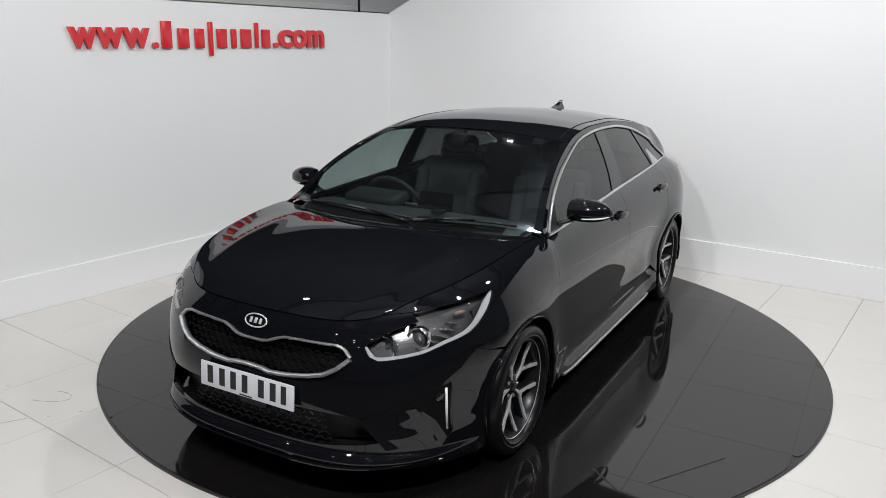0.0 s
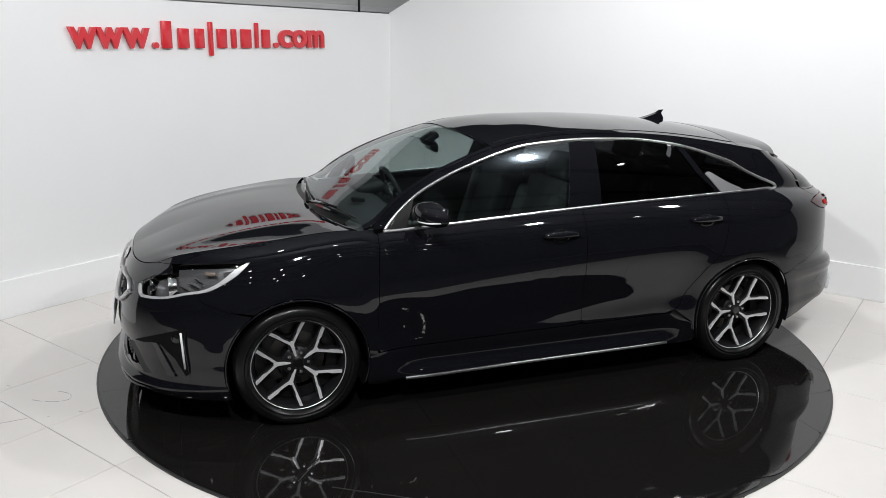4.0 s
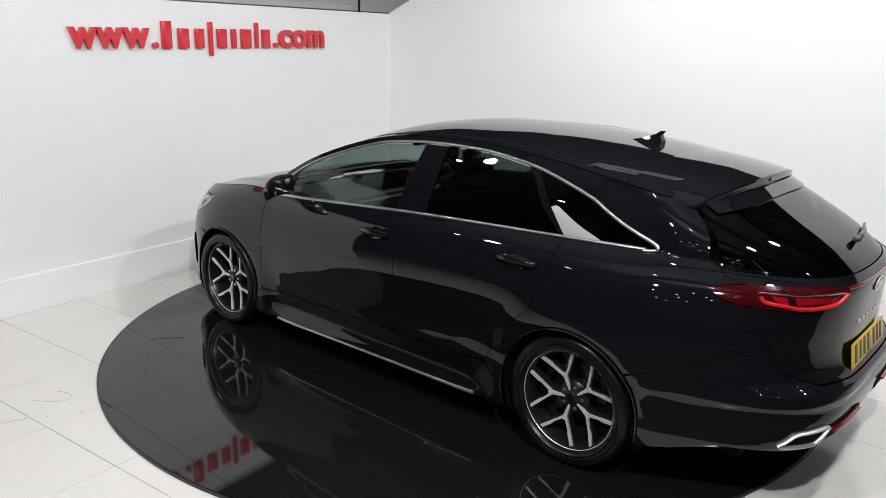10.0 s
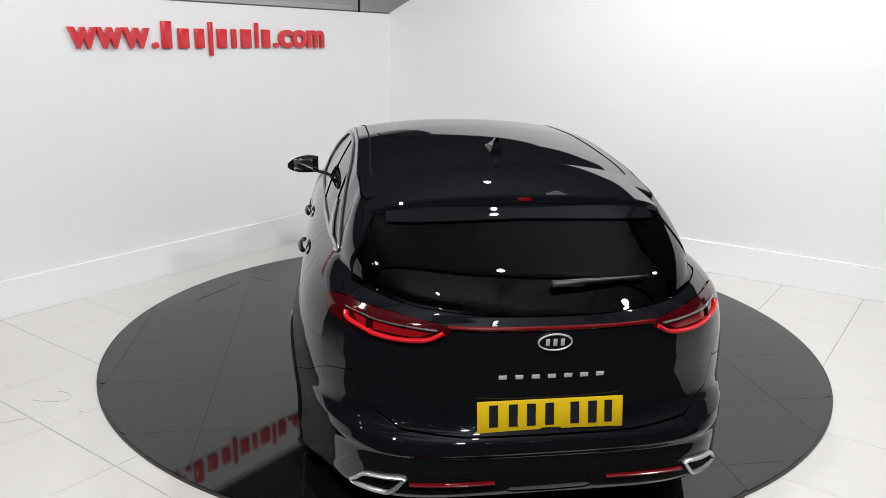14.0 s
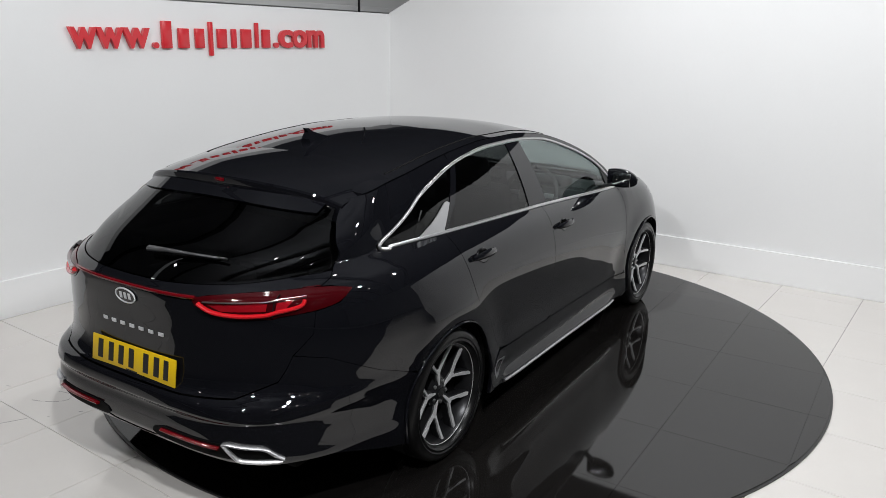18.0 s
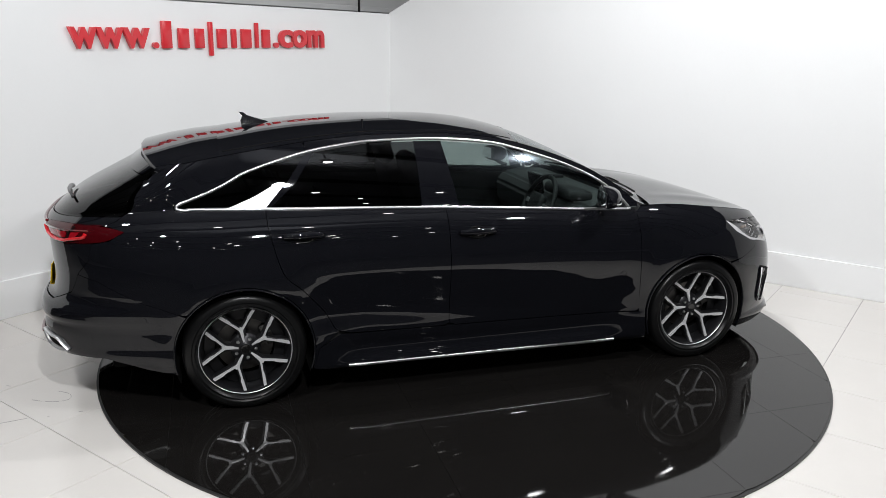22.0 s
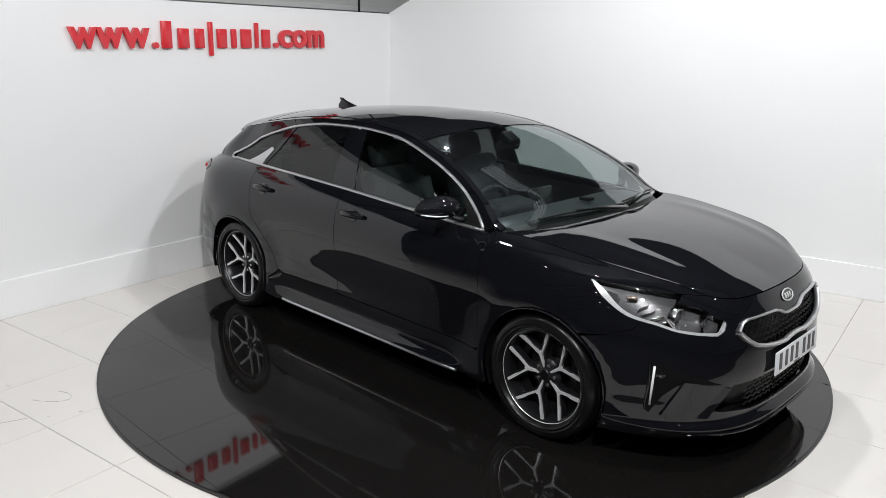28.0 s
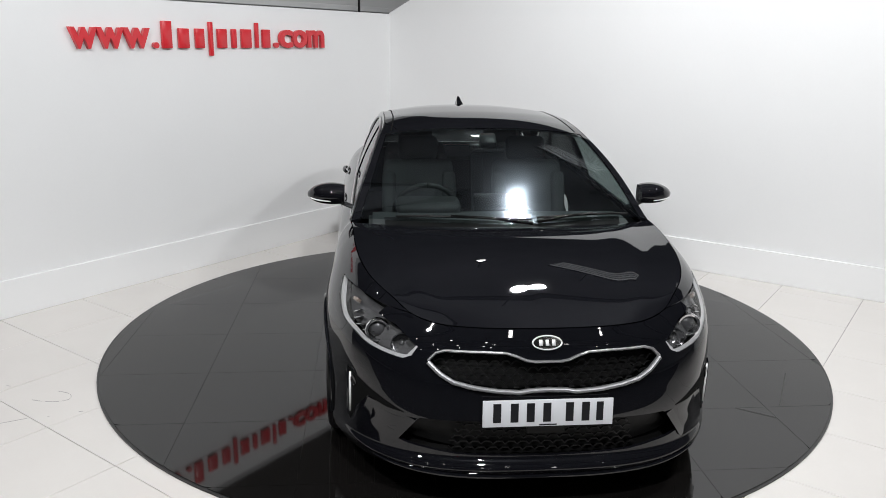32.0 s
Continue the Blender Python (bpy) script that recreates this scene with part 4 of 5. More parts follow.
def build_headlamp(car, mirror):
    low, high = head_lines()
    loop = low + high[1:-1]
    lamp_ob = panel("headlamp", dense(loop, 0.02), side, LAMP_DARK, car, "clear headlamp with projector lens and bright strip", gap=0.002, rim=0, lift=-0.055, mirror=mirror)
    part_kw = dict(mirror=mirror, gap=0.002, rim=0.006)
    panel("lens", dense(loop, 0.02), side, LENS, lamp_ob, lift=0.001, **part_kw)
    bowl = fr([(0.515, 0.690), (0.535, 0.662), (0.575, 0.648), (0.70, 0.668)]) + on([(1.87, 0.690), (1.80, 0.708), (1.76, 0.745), (1.80, 0.782)]) + fr([(0.655, 0.765), (0.59, 0.742)])
    panel("bowl", dense(bowl, 0.02), side, LAMP_BOWL, lamp_ob, lift=-0.05, mirror=mirror, gap=0, rim=0.0)
    # bright running strip along the lower edge, broad towards the tip
    line = smooth_line(low, 6)
    wide_at = Curve1([(0, 0.010), (0.14, 0.018), (0.30, 0.015), (0.45, 0.013), (0.62, 0.014), (0.74, 0.020), (0.86, 0.034), (1.0, 0.005)])
    upper = []
    for i, (u, v) in enumerate(line):
        (u0, v0), (u1, v1) = line[max(i - 1, 0)], line[min(i + 1, len(line) - 1)]
        d = math.hypot(u1 - u0, v1 - v0)
        w = wide_at(i / (len(line) - 1))
        upper.append((u + (v1 - v0) / d * w, v - (u1 - u0) / d * w))
    edge = [(u * 0.85 + a * 0.15, v * 0.85 + b * 0.15) for (u, v), (a, b) in zip(line, upper)]
    panel("running_strip", edge + upper[::-1], side, STRIP_GREY, lamp_ob, "bright running light strip", gap=0, rim=0.012, lift=-0.006, mirror=mirror, du=0.03, dv=0.02)
    m = surface_frame(side, s_of_y(0.695, 0.725), 0.728, mirror)
    fwd = Matrix.Translation(m.translation - m.col[2].to_3d() * 0.05) @ Matrix(((0, 0, 1, 0), (1, 0, 0, 0), (0, 1, 0, 0), (0, 0, 0, 1)))
    part("projector", lathe([(0.048, 0.0), (0.052, 0.030), (0.049, 0.038), (0.040, 0.036), (0.038, 0.0)], fwd, 36), REFLECTOR, lamp_ob, "chrome projector ring")
    part("projector_lens", lathe([(0.0, 0.034), (0.014, 0.032), (0.026, 0.026), (0.036, 0.012), (0.038, 0.0)], fwd, 30), LAMP_DARK, lamp_ob)
    m = surface_frame(side, s_of_y(0.59, 0.70), 0.702, mirror)
    fwd = Matrix.Translation(m.translation - m.col[2].to_3d() * 0.055) @ Matrix(((0, 0, 1, 0), (1, 0, 0, 0), (0, 1, 0, 0), (0, 0, 0, 1)))
    part("reflector", lathe([(0.0, -0.025), (0.026, -0.015), (0.044, 0.008), (0.050, 0.034), (0.046, 0.034)], fwd, 10), REFLECTOR, lamp_ob, "faceted bright reflector")
    part("bulb_cap", lathe([(0.0, 0.024), (0.008, 0.02), (0.010, 0.0), (0.010, -0.015)], fwd, 16), CHROME, lamp_ob)
    for x, z, turn, long in ((1.885, 0.704, 8, 0.07), (1.835, 0.716, 14, 0.07), (1.80, 0.735, 20, 0.06), (1.775, 0.757, 26, 0.05)):
        m = surface_frame(side, s_of_x(x, z), z, mirror)
        part("bezel_fin", box_bm(m @ pose(0, 0, -0.034, 0, 0, turn if mirror else -turn), long, 0.0055, 0.022, 0.0015), REFLECTOR, lamp_ob)
    for x, z in ((1.72, 0.792),):
        m = surface_frame(side, s_of_x(x, z), z, mirror)
        part("indicator", box_bm(m @ pose(0, 0, -0.03), 0.05, 0.018, 0.02, 0.006), AMBER, lamp_ob)


def build_vent(car, mirror):
    poly = on([(1.842, 0.528)]) + fr([(0.745, 0.508), (0.65, 0.462), (0.56, 0.422), (0.63, 0.428), (0.702, 0.449), (0.752, 0.372)]) + on([(1.852, 0.288), (1.836, 0.300)])
    vent = panel("corner_vent", dense(poly, 0.02), side, DARK, car, "black corner vent with a bright vertical bar", gap=0, rim=0.004, lift=0.002, mirror=mirror, du=0.03, dv=0.03)
    strip("vent_edge", dense(on([(1.838, 0.530), (1.832, 0.300)]), 0.02, False), side, PAINT, vent, 0.006, 0.008, mirror, taper=3)
    sg = -1 if mirror else 1
    a, b = [side(s_of_x(x, z), z) for x, z in ((1.858, 0.509), (1.850, 0.326))]
    a, b = Vector((a.x + 0.004, sg * (a.y + 0.002), a.z)), Vector((b.x + 0.004, sg * (b.y + 0.002), b.z))
    part("bright_bar", add_tube(bmesh.new(), [a, a.lerp(b, 0.5), b], [0.0055, 0.006, 0.005], 8), WHITE_STRIP, vent, "bright vertical bar")
    part("bar_mount", add_tube(bmesh.new(), [a + Vector((-0.012, -sg * 0.014, 0.004)), b + Vector((-0.012, -sg * 0.018, 0))], 0.014, 8), PAINT, vent)
    m = surface_frame(side, s_of_y(0.762, 0.478), 0.478, mirror) @ pose(0, 0, -0.004)
    part("fog_lamp", lathe([(0.022, 0.006), (0.022, 0.010), (0.018, 0.011), (0.015, 0.008), (0.0, 0.010)], m, 24), GLOSS, vent, "small round fog lamp")

    # flat angled blade of the bumper between vent and lower intake
    corners = [side(s_of_y(y, z), z) for y, z in ((0.700, 0.445), (0.510, 0.400), (0.605, 0.264), (0.752, 0.284))]
    out = (corners[1] - corners[0]).cross(corners[3] - corners[0]).normalized()
    if out.x < 0:
        out = -out
    proud = 0.004
    for u, v in ((0.5, 0.0), (0.5, 0.5), (0.5, 1.0), (0.25, 0.5), (0.75, 0.5), (0.0, 0.5), (1.0, 0.5)):
        P = (corners[0].lerp(corners[1], u)).lerp(corners[3].lerp(corners[2], u), v)
        proud = min(max(proud, (side(s_of_y(P.y, P.z), P.z) - P).dot(out) + 0.003), 0.008)
    bm = bmesh.new()
    net = []
    for i in range(7):
        u = i / 6
        rowv = []
        for j in range(7):
            v = j / 6
            P = (corners[0].lerp(corners[1], u)).lerp(corners[3].lerp(corners[2], u), v) + out * proud
            rowv.append(bm.verts.new((P.x, sg * P.y, P.z)))
        net.append(rowv)
    for r0, r1 in zip(net, net[1:]):
        for k in range(6):
            bm.faces.new((r0[k], r0[k + 1], r1[k + 1], r1[k]))
    bmesh.ops.recalc_face_normals(bm, faces=bm.faces)
    rim = bmesh.ops.extrude_edge_only(bm, edges=[e for e in bm.edges if len(e.link_faces) == 1])
    for v in [g for g in rim["geom"] if isinstance(g, bmesh.types.BMVert)]:
        v.co.x -= 0.06
    part("bumper_blade", bm, PAINT, car, sharp=30)


def build_rear(car):
    loop = tail_lamp_line()
    for mirror in (False, True):
        lamp_ob = panel("tail_lamp", dense(loop, 0.02), side, DEEP_RED, car, "wraparound red tail lamp", gap=0.001, rim=0.02, lift=0.003, mirror=mirror)
        line = smooth_line(rr([(0.375, 0.915), (0.43, 0.886), (0.52, 0.876), (0.60, 0.880)]) + on([(-2.13, 0.888), (-2.06, 0.905), (-2.04, 0.925)]), 4)
        strip("light_tube", line, side, LAMP_RED, lamp_ob, 0.0085, 0.012, mirror, label="bright red light tube")
        inner = rr([(0.40, 0.918), (0.60, 0.922), (0.60, 0.894), (0.46, 0.892)])
        panel("reflector_block", dense(inner, 0.02), side, RED_LENS, lamp_ob, gap=0, rim=0.003, lift=0.0065, mirror=mirror)
        inner = rr([(0.625, 0.922)]) + on([(-2.07, 0.928), (-2.10, 0.90)]) + rr([(0.625, 0.895)])
        panel("reflector_block", dense(inner, 0.02), side, RED_LENS, lamp_ob, gap=0, rim=0.003, lift=0.0065, mirror=mirror)
        strip("bright_line", smooth_line(rr([(0.395, 0.922), (0.50, 0.924), (0.60, 0.926)]) + on([(-2.11, 0.930), (-2.03, 0.935)]), 4), side, CHROME, lamp_ob, 0.003, 0.011, mirror, label="thin bright line")
        # exhaust finisher
        pts = [(0.506, 0.398), (0.520, 0.402), (0.630, 0.389), (0.646, 0.381), (0.682, 0.338), (0.676, 0.330), (0.566, 0.334), (0.550, 0.342)]
        ring = dense([(s_of_y(y, z, True), z) for y, z in pts], 0.02)
        ex = strip("exhaust_trim", ring + ring[:2], side, SATIN, car, 0.0075, 0.012, mirror, label="satin chrome exhaust finisher")
        panel("exhaust_mouth", dense(shrink(ring, 0.006), 0.05), side, DARK, ex, gap=0, rim=0, lift=0.002, mirror=mirror)
        strip("reflector", rr([(y, 0.382 + 0.012 * (0.48 - y)) for y in np.linspace(0.49, 0.20, 14)]), side, BAND_RED, car, 0.006, 0.014, mirror, label="slim red reflector")
        # shade of the reflector groove, put on as a dark panel without a hollow
        groove = rr([(0.500, 0.398), (0.20, 0.396), (0.145, 0.380), (0.135, 0.360), (0.165, 0.342), (0.30, 0.336), (0.548, 0.334)])
        panel("groove_shade", dense(groove, 0.03), side, DARK, car, gap=0, rim=0.004, lift=0.0045, mirror=mirror, du=0.03, dv=0.015)
        strip("lamp_joint", rr([(0.620, 0.945), (0.618, 0.92), (0.620, 0.872)]), side, DARK, lamp_ob, 0.0028, 0.009, mirror)
    # diffuser
    low = [(0.0, 0.288), (0.20, 0.288), (0.40, 0.294), (0.545, 0.306), (0.52, 0.345), (0.46, 0.372), (0.20, 0.366), (0.13, 0.33), (0.0, 0.325)]
    ring = [(ru(-y, z), z) for y, z in reversed(low)] + [(ru(y, z), z) for y, z in low[1:]]
    panel("diffuser", dense(ring, 0.03), rear2, PAINT, car, "glossy black rear diffuser", gap=0, rim=0.003, lift=0.003)
    strip("lamp_band", [(ru(y, 0.934), 0.934 - 0.002) for y in np.linspace(-0.36, 0.36, 40)], rear2, BAND_RED, car, 0.008, 0.008, label="thin red band between the tail lamps")
    m = surface_frame(rear2, 0.0, 0.884)
    badge = part("rear_badge", prism([(0.060 * math.cos(a), 0.031 * math.sin(a)) for a in np.linspace(0, 2 * math.pi, 36)[:-1]], m, 0.006), GLOSS, car, "black oval badge with a chrome rim")
    part("rim", add_tube(bmesh.new(), [m @ Vector((0.058 * math.cos(a), 0.030 * math.sin(a), 0.006)) for a in np.linspace(0, 2 * math.pi, 41)], 0.0034, 8), BADGE, badge)
    for x in (-0.026, 0.0, 0.026):
        part("bar", box_bm(m @ pose(x, 0, 0.007), 0.014, 0.026, 0.004, 0.0015), BADGE, badge)
    for y in np.linspace(-0.172, 0.172, 7):
        m = surface_frame(rear2, ru(float(y), 0.747) if abs(y) > 1e-6 else 0.0, 0.747)
        part("name_bar", box_bm(m @ pose(0, 0.006, 0.002), 0.028, 0.015, 0.004, 0.001), BADGE, car)
    number_plate(car, surface_frame(rear2, 0.0, 0.612) @ pose(0, 0, 0.012), PLATE_YELLOW, "yellow number plate with black bars")
    # roof spoiler
    bm = bmesh.new()
    rows = []
    ys = np.linspace(-0.60, 0.60, 33).tolist()
    for y in ys:
        q = y / 0.60
        tip = Vector((-1.800 + 0.075 * q ** 2 + 0.03 * q ** 8, y * 0.985, 1.290 - 0.046 * q ** 2 - 0.03 * q ** 8))
        x0 = -1.40
        a = top(x0, y)
        a.z += 0.001
        row = [a]
        for k in (0.33, 0.66, 1.0):
            p = a.lerp(tip, k)
            p.z += 0.012 * math.sin(math.pi * k) * (1 - q * q)
            row.append(p)
        drop = 0.060 + 0.035 * q ** 4
        row += [tip + Vector((-0.005, 0, -0.008)), tip + Vector((-0.003, 0, -0.030)), tip + Vector((0.004, 0, -drop)), tip + Vector((0.06, 0, -drop - 0.010)), Vector((-1.60, y * 0.97, tip.z - drop - 0.01)), Vector((-1.45, y * 0.97, tip.z - 0.03))]
        rows.append([bm.verts.new(v) for v in row])
    for r0, r1 in zip(rows, rows[1:]):
        for k in range(len(r0) - 1):
            bm.faces.new((r0[k], r0[k + 1], r1[k + 1], r1[k]))
    bm.faces.new(rows[0])
    bm.faces.new(rows[-1][::-1])
    bmesh.ops.recalc_face_normals(bm, faces=bm.faces)
    spoiler = part("roof_spoiler", bm, PAINT, car, "black roof spoiler with a small brake lamp", sharp=28)
    part("brake_lamp", box_bm(pose(-1.804, 0, 1.272, 0, 0, 0), 0.010, 0.055, 0.016, 0.004), BAND_RED, spoiler)
    lip = [(ru(y, 1.243), 1.243 - 0.012 * (y / 0.5) ** 2) for y in np.linspace(-0.52, 0.52, 22)] + [(ru(y, 1.205), 1.206 - 0.020 * (y / 0.5) ** 2) for y in np.linspace(0.52, -0.52, 22)]
    panel("spoiler_underside", dense(lip, 0.04), rear2, PAINT, spoiler, gap=0, rim=0.006, lift=0.006, du=0.05, dv=0.012)
    # rear wiper
    m0, m1 = surface_frame(rear2, ru(-0.015, 1.035), 1.035), surface_frame(rear2, ru(-0.365, 1.042), 1.042)
    a, b = m0.translation + m0.col[2].to_3d() * 0.02, m1.translation + m1.col[2].to_3d() * 0.014
    wiper = part("rear_wiper", add_tube(bmesh.new(), [a, a.lerp(b, 0.3) + Vector((-0.012, 0, 0.006)), a.lerp(b, 0.6) + Vector((-0.015, 0, 0.006)), b], [0.018, 0.012, 0.008, 0.006], 8, 0.7), WIPER, car, "black rear wiper")
    part("blade", add_tube(bmesh.new(), [a.lerp(b, 0.35) + Vector((-0.004, 0, -0.004)), a.lerp(b, 1.06) + Vector((-0.002, 0, 0))], 0.006, 6), RUBBER, wiper)


def build_wheel(car, x, sg, turned):
    """Alloy wheel with five forked spokes; its axis points outward."""
    m = pose(x, sg * 0.79, HUB, 90 if sg < 0 else -90, 0, 0)      # local z points away from the car
    barrel = part("wheel", lathe([(0.150, 0.0), (0.205, 0.0), (0.205, -0.09), (0.222, -0.10), (0.222, 0.055), (0.2275, 0.068), (0.2345, 0.068), (0.2345, 0.080), (0.2300, 0.083), (0.2235, 0.074), (0.2130, 0.040), (0.2080, 0.0)], m, 72), ALLOY_DARK, car, "machined silver and black five-spoke alloy wheel with a black tyre")
    part("rim_edge", lathe([(0.2275, 0.076), (0.2290, 0.0815), (0.2325, 0.0845), (0.2352, 0.081), (0.2352, 0.074)], m, 72), ALLOY, barrel, "bright machined rim edge")
    tread = []
    for k in range(4):                                            # tread grooves
        h = -0.054 + 0.036 * k
        tread += [(0.312, h - 0.0045), (0.3075, h - 0.003), (0.3075, h + 0.003), (0.312, h + 0.0045)]
    prof = [(0.228, -0.105), (0.250, -0.112), (0.285, -0.108), (0.303, -0.095), (0.3105, -0.075)] + tread + [(0.3105, 0.075), (0.303, 0.094), (0.290, 0.105), (0.268, 0.1075), (0.262, 0.104), (0.252, 0.106), (0.240, 0.095), (0.2345, 0.076)]
    tyre = lathe(prof, m, 72)
    part("tyre", tyre, RUBBER, barrel, "black rubber tyre")
    part("brake_disc", lathe([(0.06, -0.03), (0.145, -0.03), (0.145, -0.042), (0.06, -0.042)], m, 48), STEEL, barrel)
    part("caliper", box_bm(m @ pose(0.118, 0.05, -0.028, 0, 0, 24), 0.06, 0.12, 0.05, 0.012), STEEL, barrel)
    part("backing", lathe([(0.0, -0.06), (0.205, -0.06)], m, 40), DARK, barrel)
    hub = part("hub", lathe([(0.0, 0.050), (0.026, 0.050), (0.030, 0.046), (0.060, 0.040), (0.078, 0.025), (0.080, -0.02)], m, 48), ALLOY_DARK, barrel)
    part("centre_cap", lathe([(0.0, 0.0535), (0.022, 0.0525), (0.025, 0.049)], m, 28), GLOSS, barrel)
    turn0 = turned + (0 if sg > 0 else 180)
    for k in range(5):
        a = radians(turn0 + 72 * k)
        for w, z, mat, name in ((0.0, 0.0, ALLOY, "spoke"), (0.013, -0.010, ALLOY_DARK, "spoke_flank")):
            ca, sa = math.cos(a), math.sin(a)
            bm = bmesh.new()

            def rot(r, d):
                return (r * ca - d * sa, r * sa + d * ca)

            # stem
            stem = [(0.036, -0.0045 - w), (0.065, -0.0068 - w), (0.095, -0.0085 - w), (0.115, -0.0135 - w), (0.121, 0.0), (0.115, 0.0135 + w), (0.095, 0.0085 + w), (0.065, 0.0068 + w), (0.036, 0.0045 + w)]

            def lift(r):
                return 0.044 + 0.030 * (r / 0.23) ** 2 + z

            def face(poly):
                topv = [bm.verts.new(m @ Vector((*rot(r, d), lift(math.hypot(r, d))))) for r, d in poly]
                low = [bm.verts.new(m @ Vector((*rot(r, d), lift(math.hypot(r, d)) - (0.010 if not w else 0.034)))) for r, d in poly]
                for t in tessellate_polygon([[Vector((r, d, 0)) for r, d in poly]]):
                    bm.faces.new([topv[i] for i in t])
                n = len(poly)
                for i in range(n):
                    bm.faces.new((topv[i], topv[(i + 1) % n], low[(i + 1) % n], low[i]))

            face(stem)
            for sd in (-1, 1):
                ang = radians(23.8) * sd
                end = (0.2305 * math.cos(ang), 0.2305 * math.sin(ang))
                start = (0.106, 0.005 * sd)
                dx, dy = end[0] - start[0], end[1] - start[1]
                L = math.hypot(dx, dy)
                nx, ny = -dy / L, dx / L
                low, wide_h = 0.0048 + w * 0.6, 0.0100 + w * 0.55
                poly = []
                for k, far, near in ((0.0, 1.15, 1.15), (0.42, 1.0, 1.05), (0.56, 1.0, wide_h / low), (1.0, 1.0, wide_h / low)):
                    px, py = start[0] + dx * k, start[1] + dy * k
                    poly.append((k, (px + nx * low * far * sd, py + ny * low * far * sd), (px - nx * low * near * sd, py - ny * low * near * sd)))
                poly = [q[1] for q in poly] + [q[2] for q in reversed(poly)]
                face(poly)
            bmesh.ops.recalc_face_normals(bm, faces=bm.faces)
            part(name, bm, mat, barrel, smooth=False)
        b = a + radians(36)
        part("wheel_nut", lathe([(0.0, 0.060), (0.008, 0.058), (0.010, 0.050), (0.010, 0.03)], m @ pose(0.052 * math.cos(b), 0.052 * math.sin(b), -0.012), 10), CHROME, barrel)


def build_mirror(car, mirror):
    sg = -1 if mirror else 1
    bm = bmesh.new()
    rings = []
    # shell: oval sections from the inner end to the rounded outer end
    for k in range(13):
        u = k / 12
        y = 0.832 + 0.205 * u
        r = (1 - (2 * max(u, 0.35) - 0.7) ** 2 / 1.69) if u > 0.35 else 1 - 0.25 * ((0.35 - u) / 0.35) ** 2
        r = max(0.05, r) ** 0.5
        cx, cz = 0.655 - 0.035 * u, 1.035 + 0.004 * u - 0.010 * u * u
        ring = []
        for j in range(20):
            a = 2 * math.pi * j / 20
            c, s = math.cos(a), math.sin(a)
            rx = (0.097 if c > 0 else 0.020) * r
            rz = (0.062 if s > 0 else 0.056) * r
            ring.append(bm.verts.new((cx + rx * math.copysign(abs(c) ** 0.8, c), sg * y, cz + rz * math.copysign(abs(s) ** 0.85, s))))
        rings.append(ring)
    for a, b in zip(rings, rings[1:]):
        for j in range(20):
            bm.faces.new((a[j], a[(j + 1) % 20], b[(j + 1) % 20], b[j]))
    bm.faces.new(rings[0])
    bm.faces.new(rings[-1])
    bmesh.ops.recalc_face_normals(bm, faces=bm.faces)
    ob = part("door_mirror", bm, PAINT, car, "black door mirror with a bright indicator strip", sharp=50)
    part("stalk", add_tube(bmesh.new(), [(0.70, sg * 0.765, 0.965), (0.685, sg * 0.80, 0.972), (0.665, sg * 0.85, 0.990), (0.65, sg * 0.88, 0.995)], [0.028, 0.024, 0.024, 0.028], 10, 0.5), STALK, ob, "dark grey mirror stalk")
    part("glass", box_bm(pose(0.6185, sg * 0.932, 1.036, 0, 0, 10 * sg), 0.006, 0.125, 0.080, 0.0025), REFLECTOR, ob, "mirror glass")
    pts = [(0.725, sg * 0.86, 1.010), (0.728, sg * 0.92, 1.008), (0.712, sg * 0.97, 1.010), (0.682, sg * 1.008, 1.014), (0.655, sg * 1.024, 1.018), (0.632, sg * 1.026, 1.022)]
    part("indicator", add_tube(bmesh.new(), pts, [0.0025, 0.0038, 0.0045, 0.0045, 0.004, 0.0028], 8), WHITE_STRIP, ob, "bright indicator strip")


def build_handle(car, x, z, mirror):
    m = surface_frame(side, x, z, mirror)
    sg = -1 if mirror else 1
    cup = part("handle_cup", lathe([(0.0, 0.0015), (0.030, 0.0018), (0.040, 0.0030), (0.044, 0.0005)], m @ Matrix.Diagonal((1.25, 0.8, 1, 1)), 28), GLOSS, car)
    xs = np.linspace(-0.105, 0.105, 12)
    pts = [m @ Vector((a, 0.002, 0.012 + 0.020 * math.sin(math.pi * (a + 0.105) / 0.21) ** 0.6)) for a in xs]
    ups = [m.col[2].to_3d()] * len(pts)
    part("door_handle", add_tube(bmesh.new(), pts, [0.012 + 0.007 * math.sin(math.pi * i / 11) for i in range(12)], 10, 0.62, ups), PAINT, car, "black pull door handle", sharp=60)
    return cup


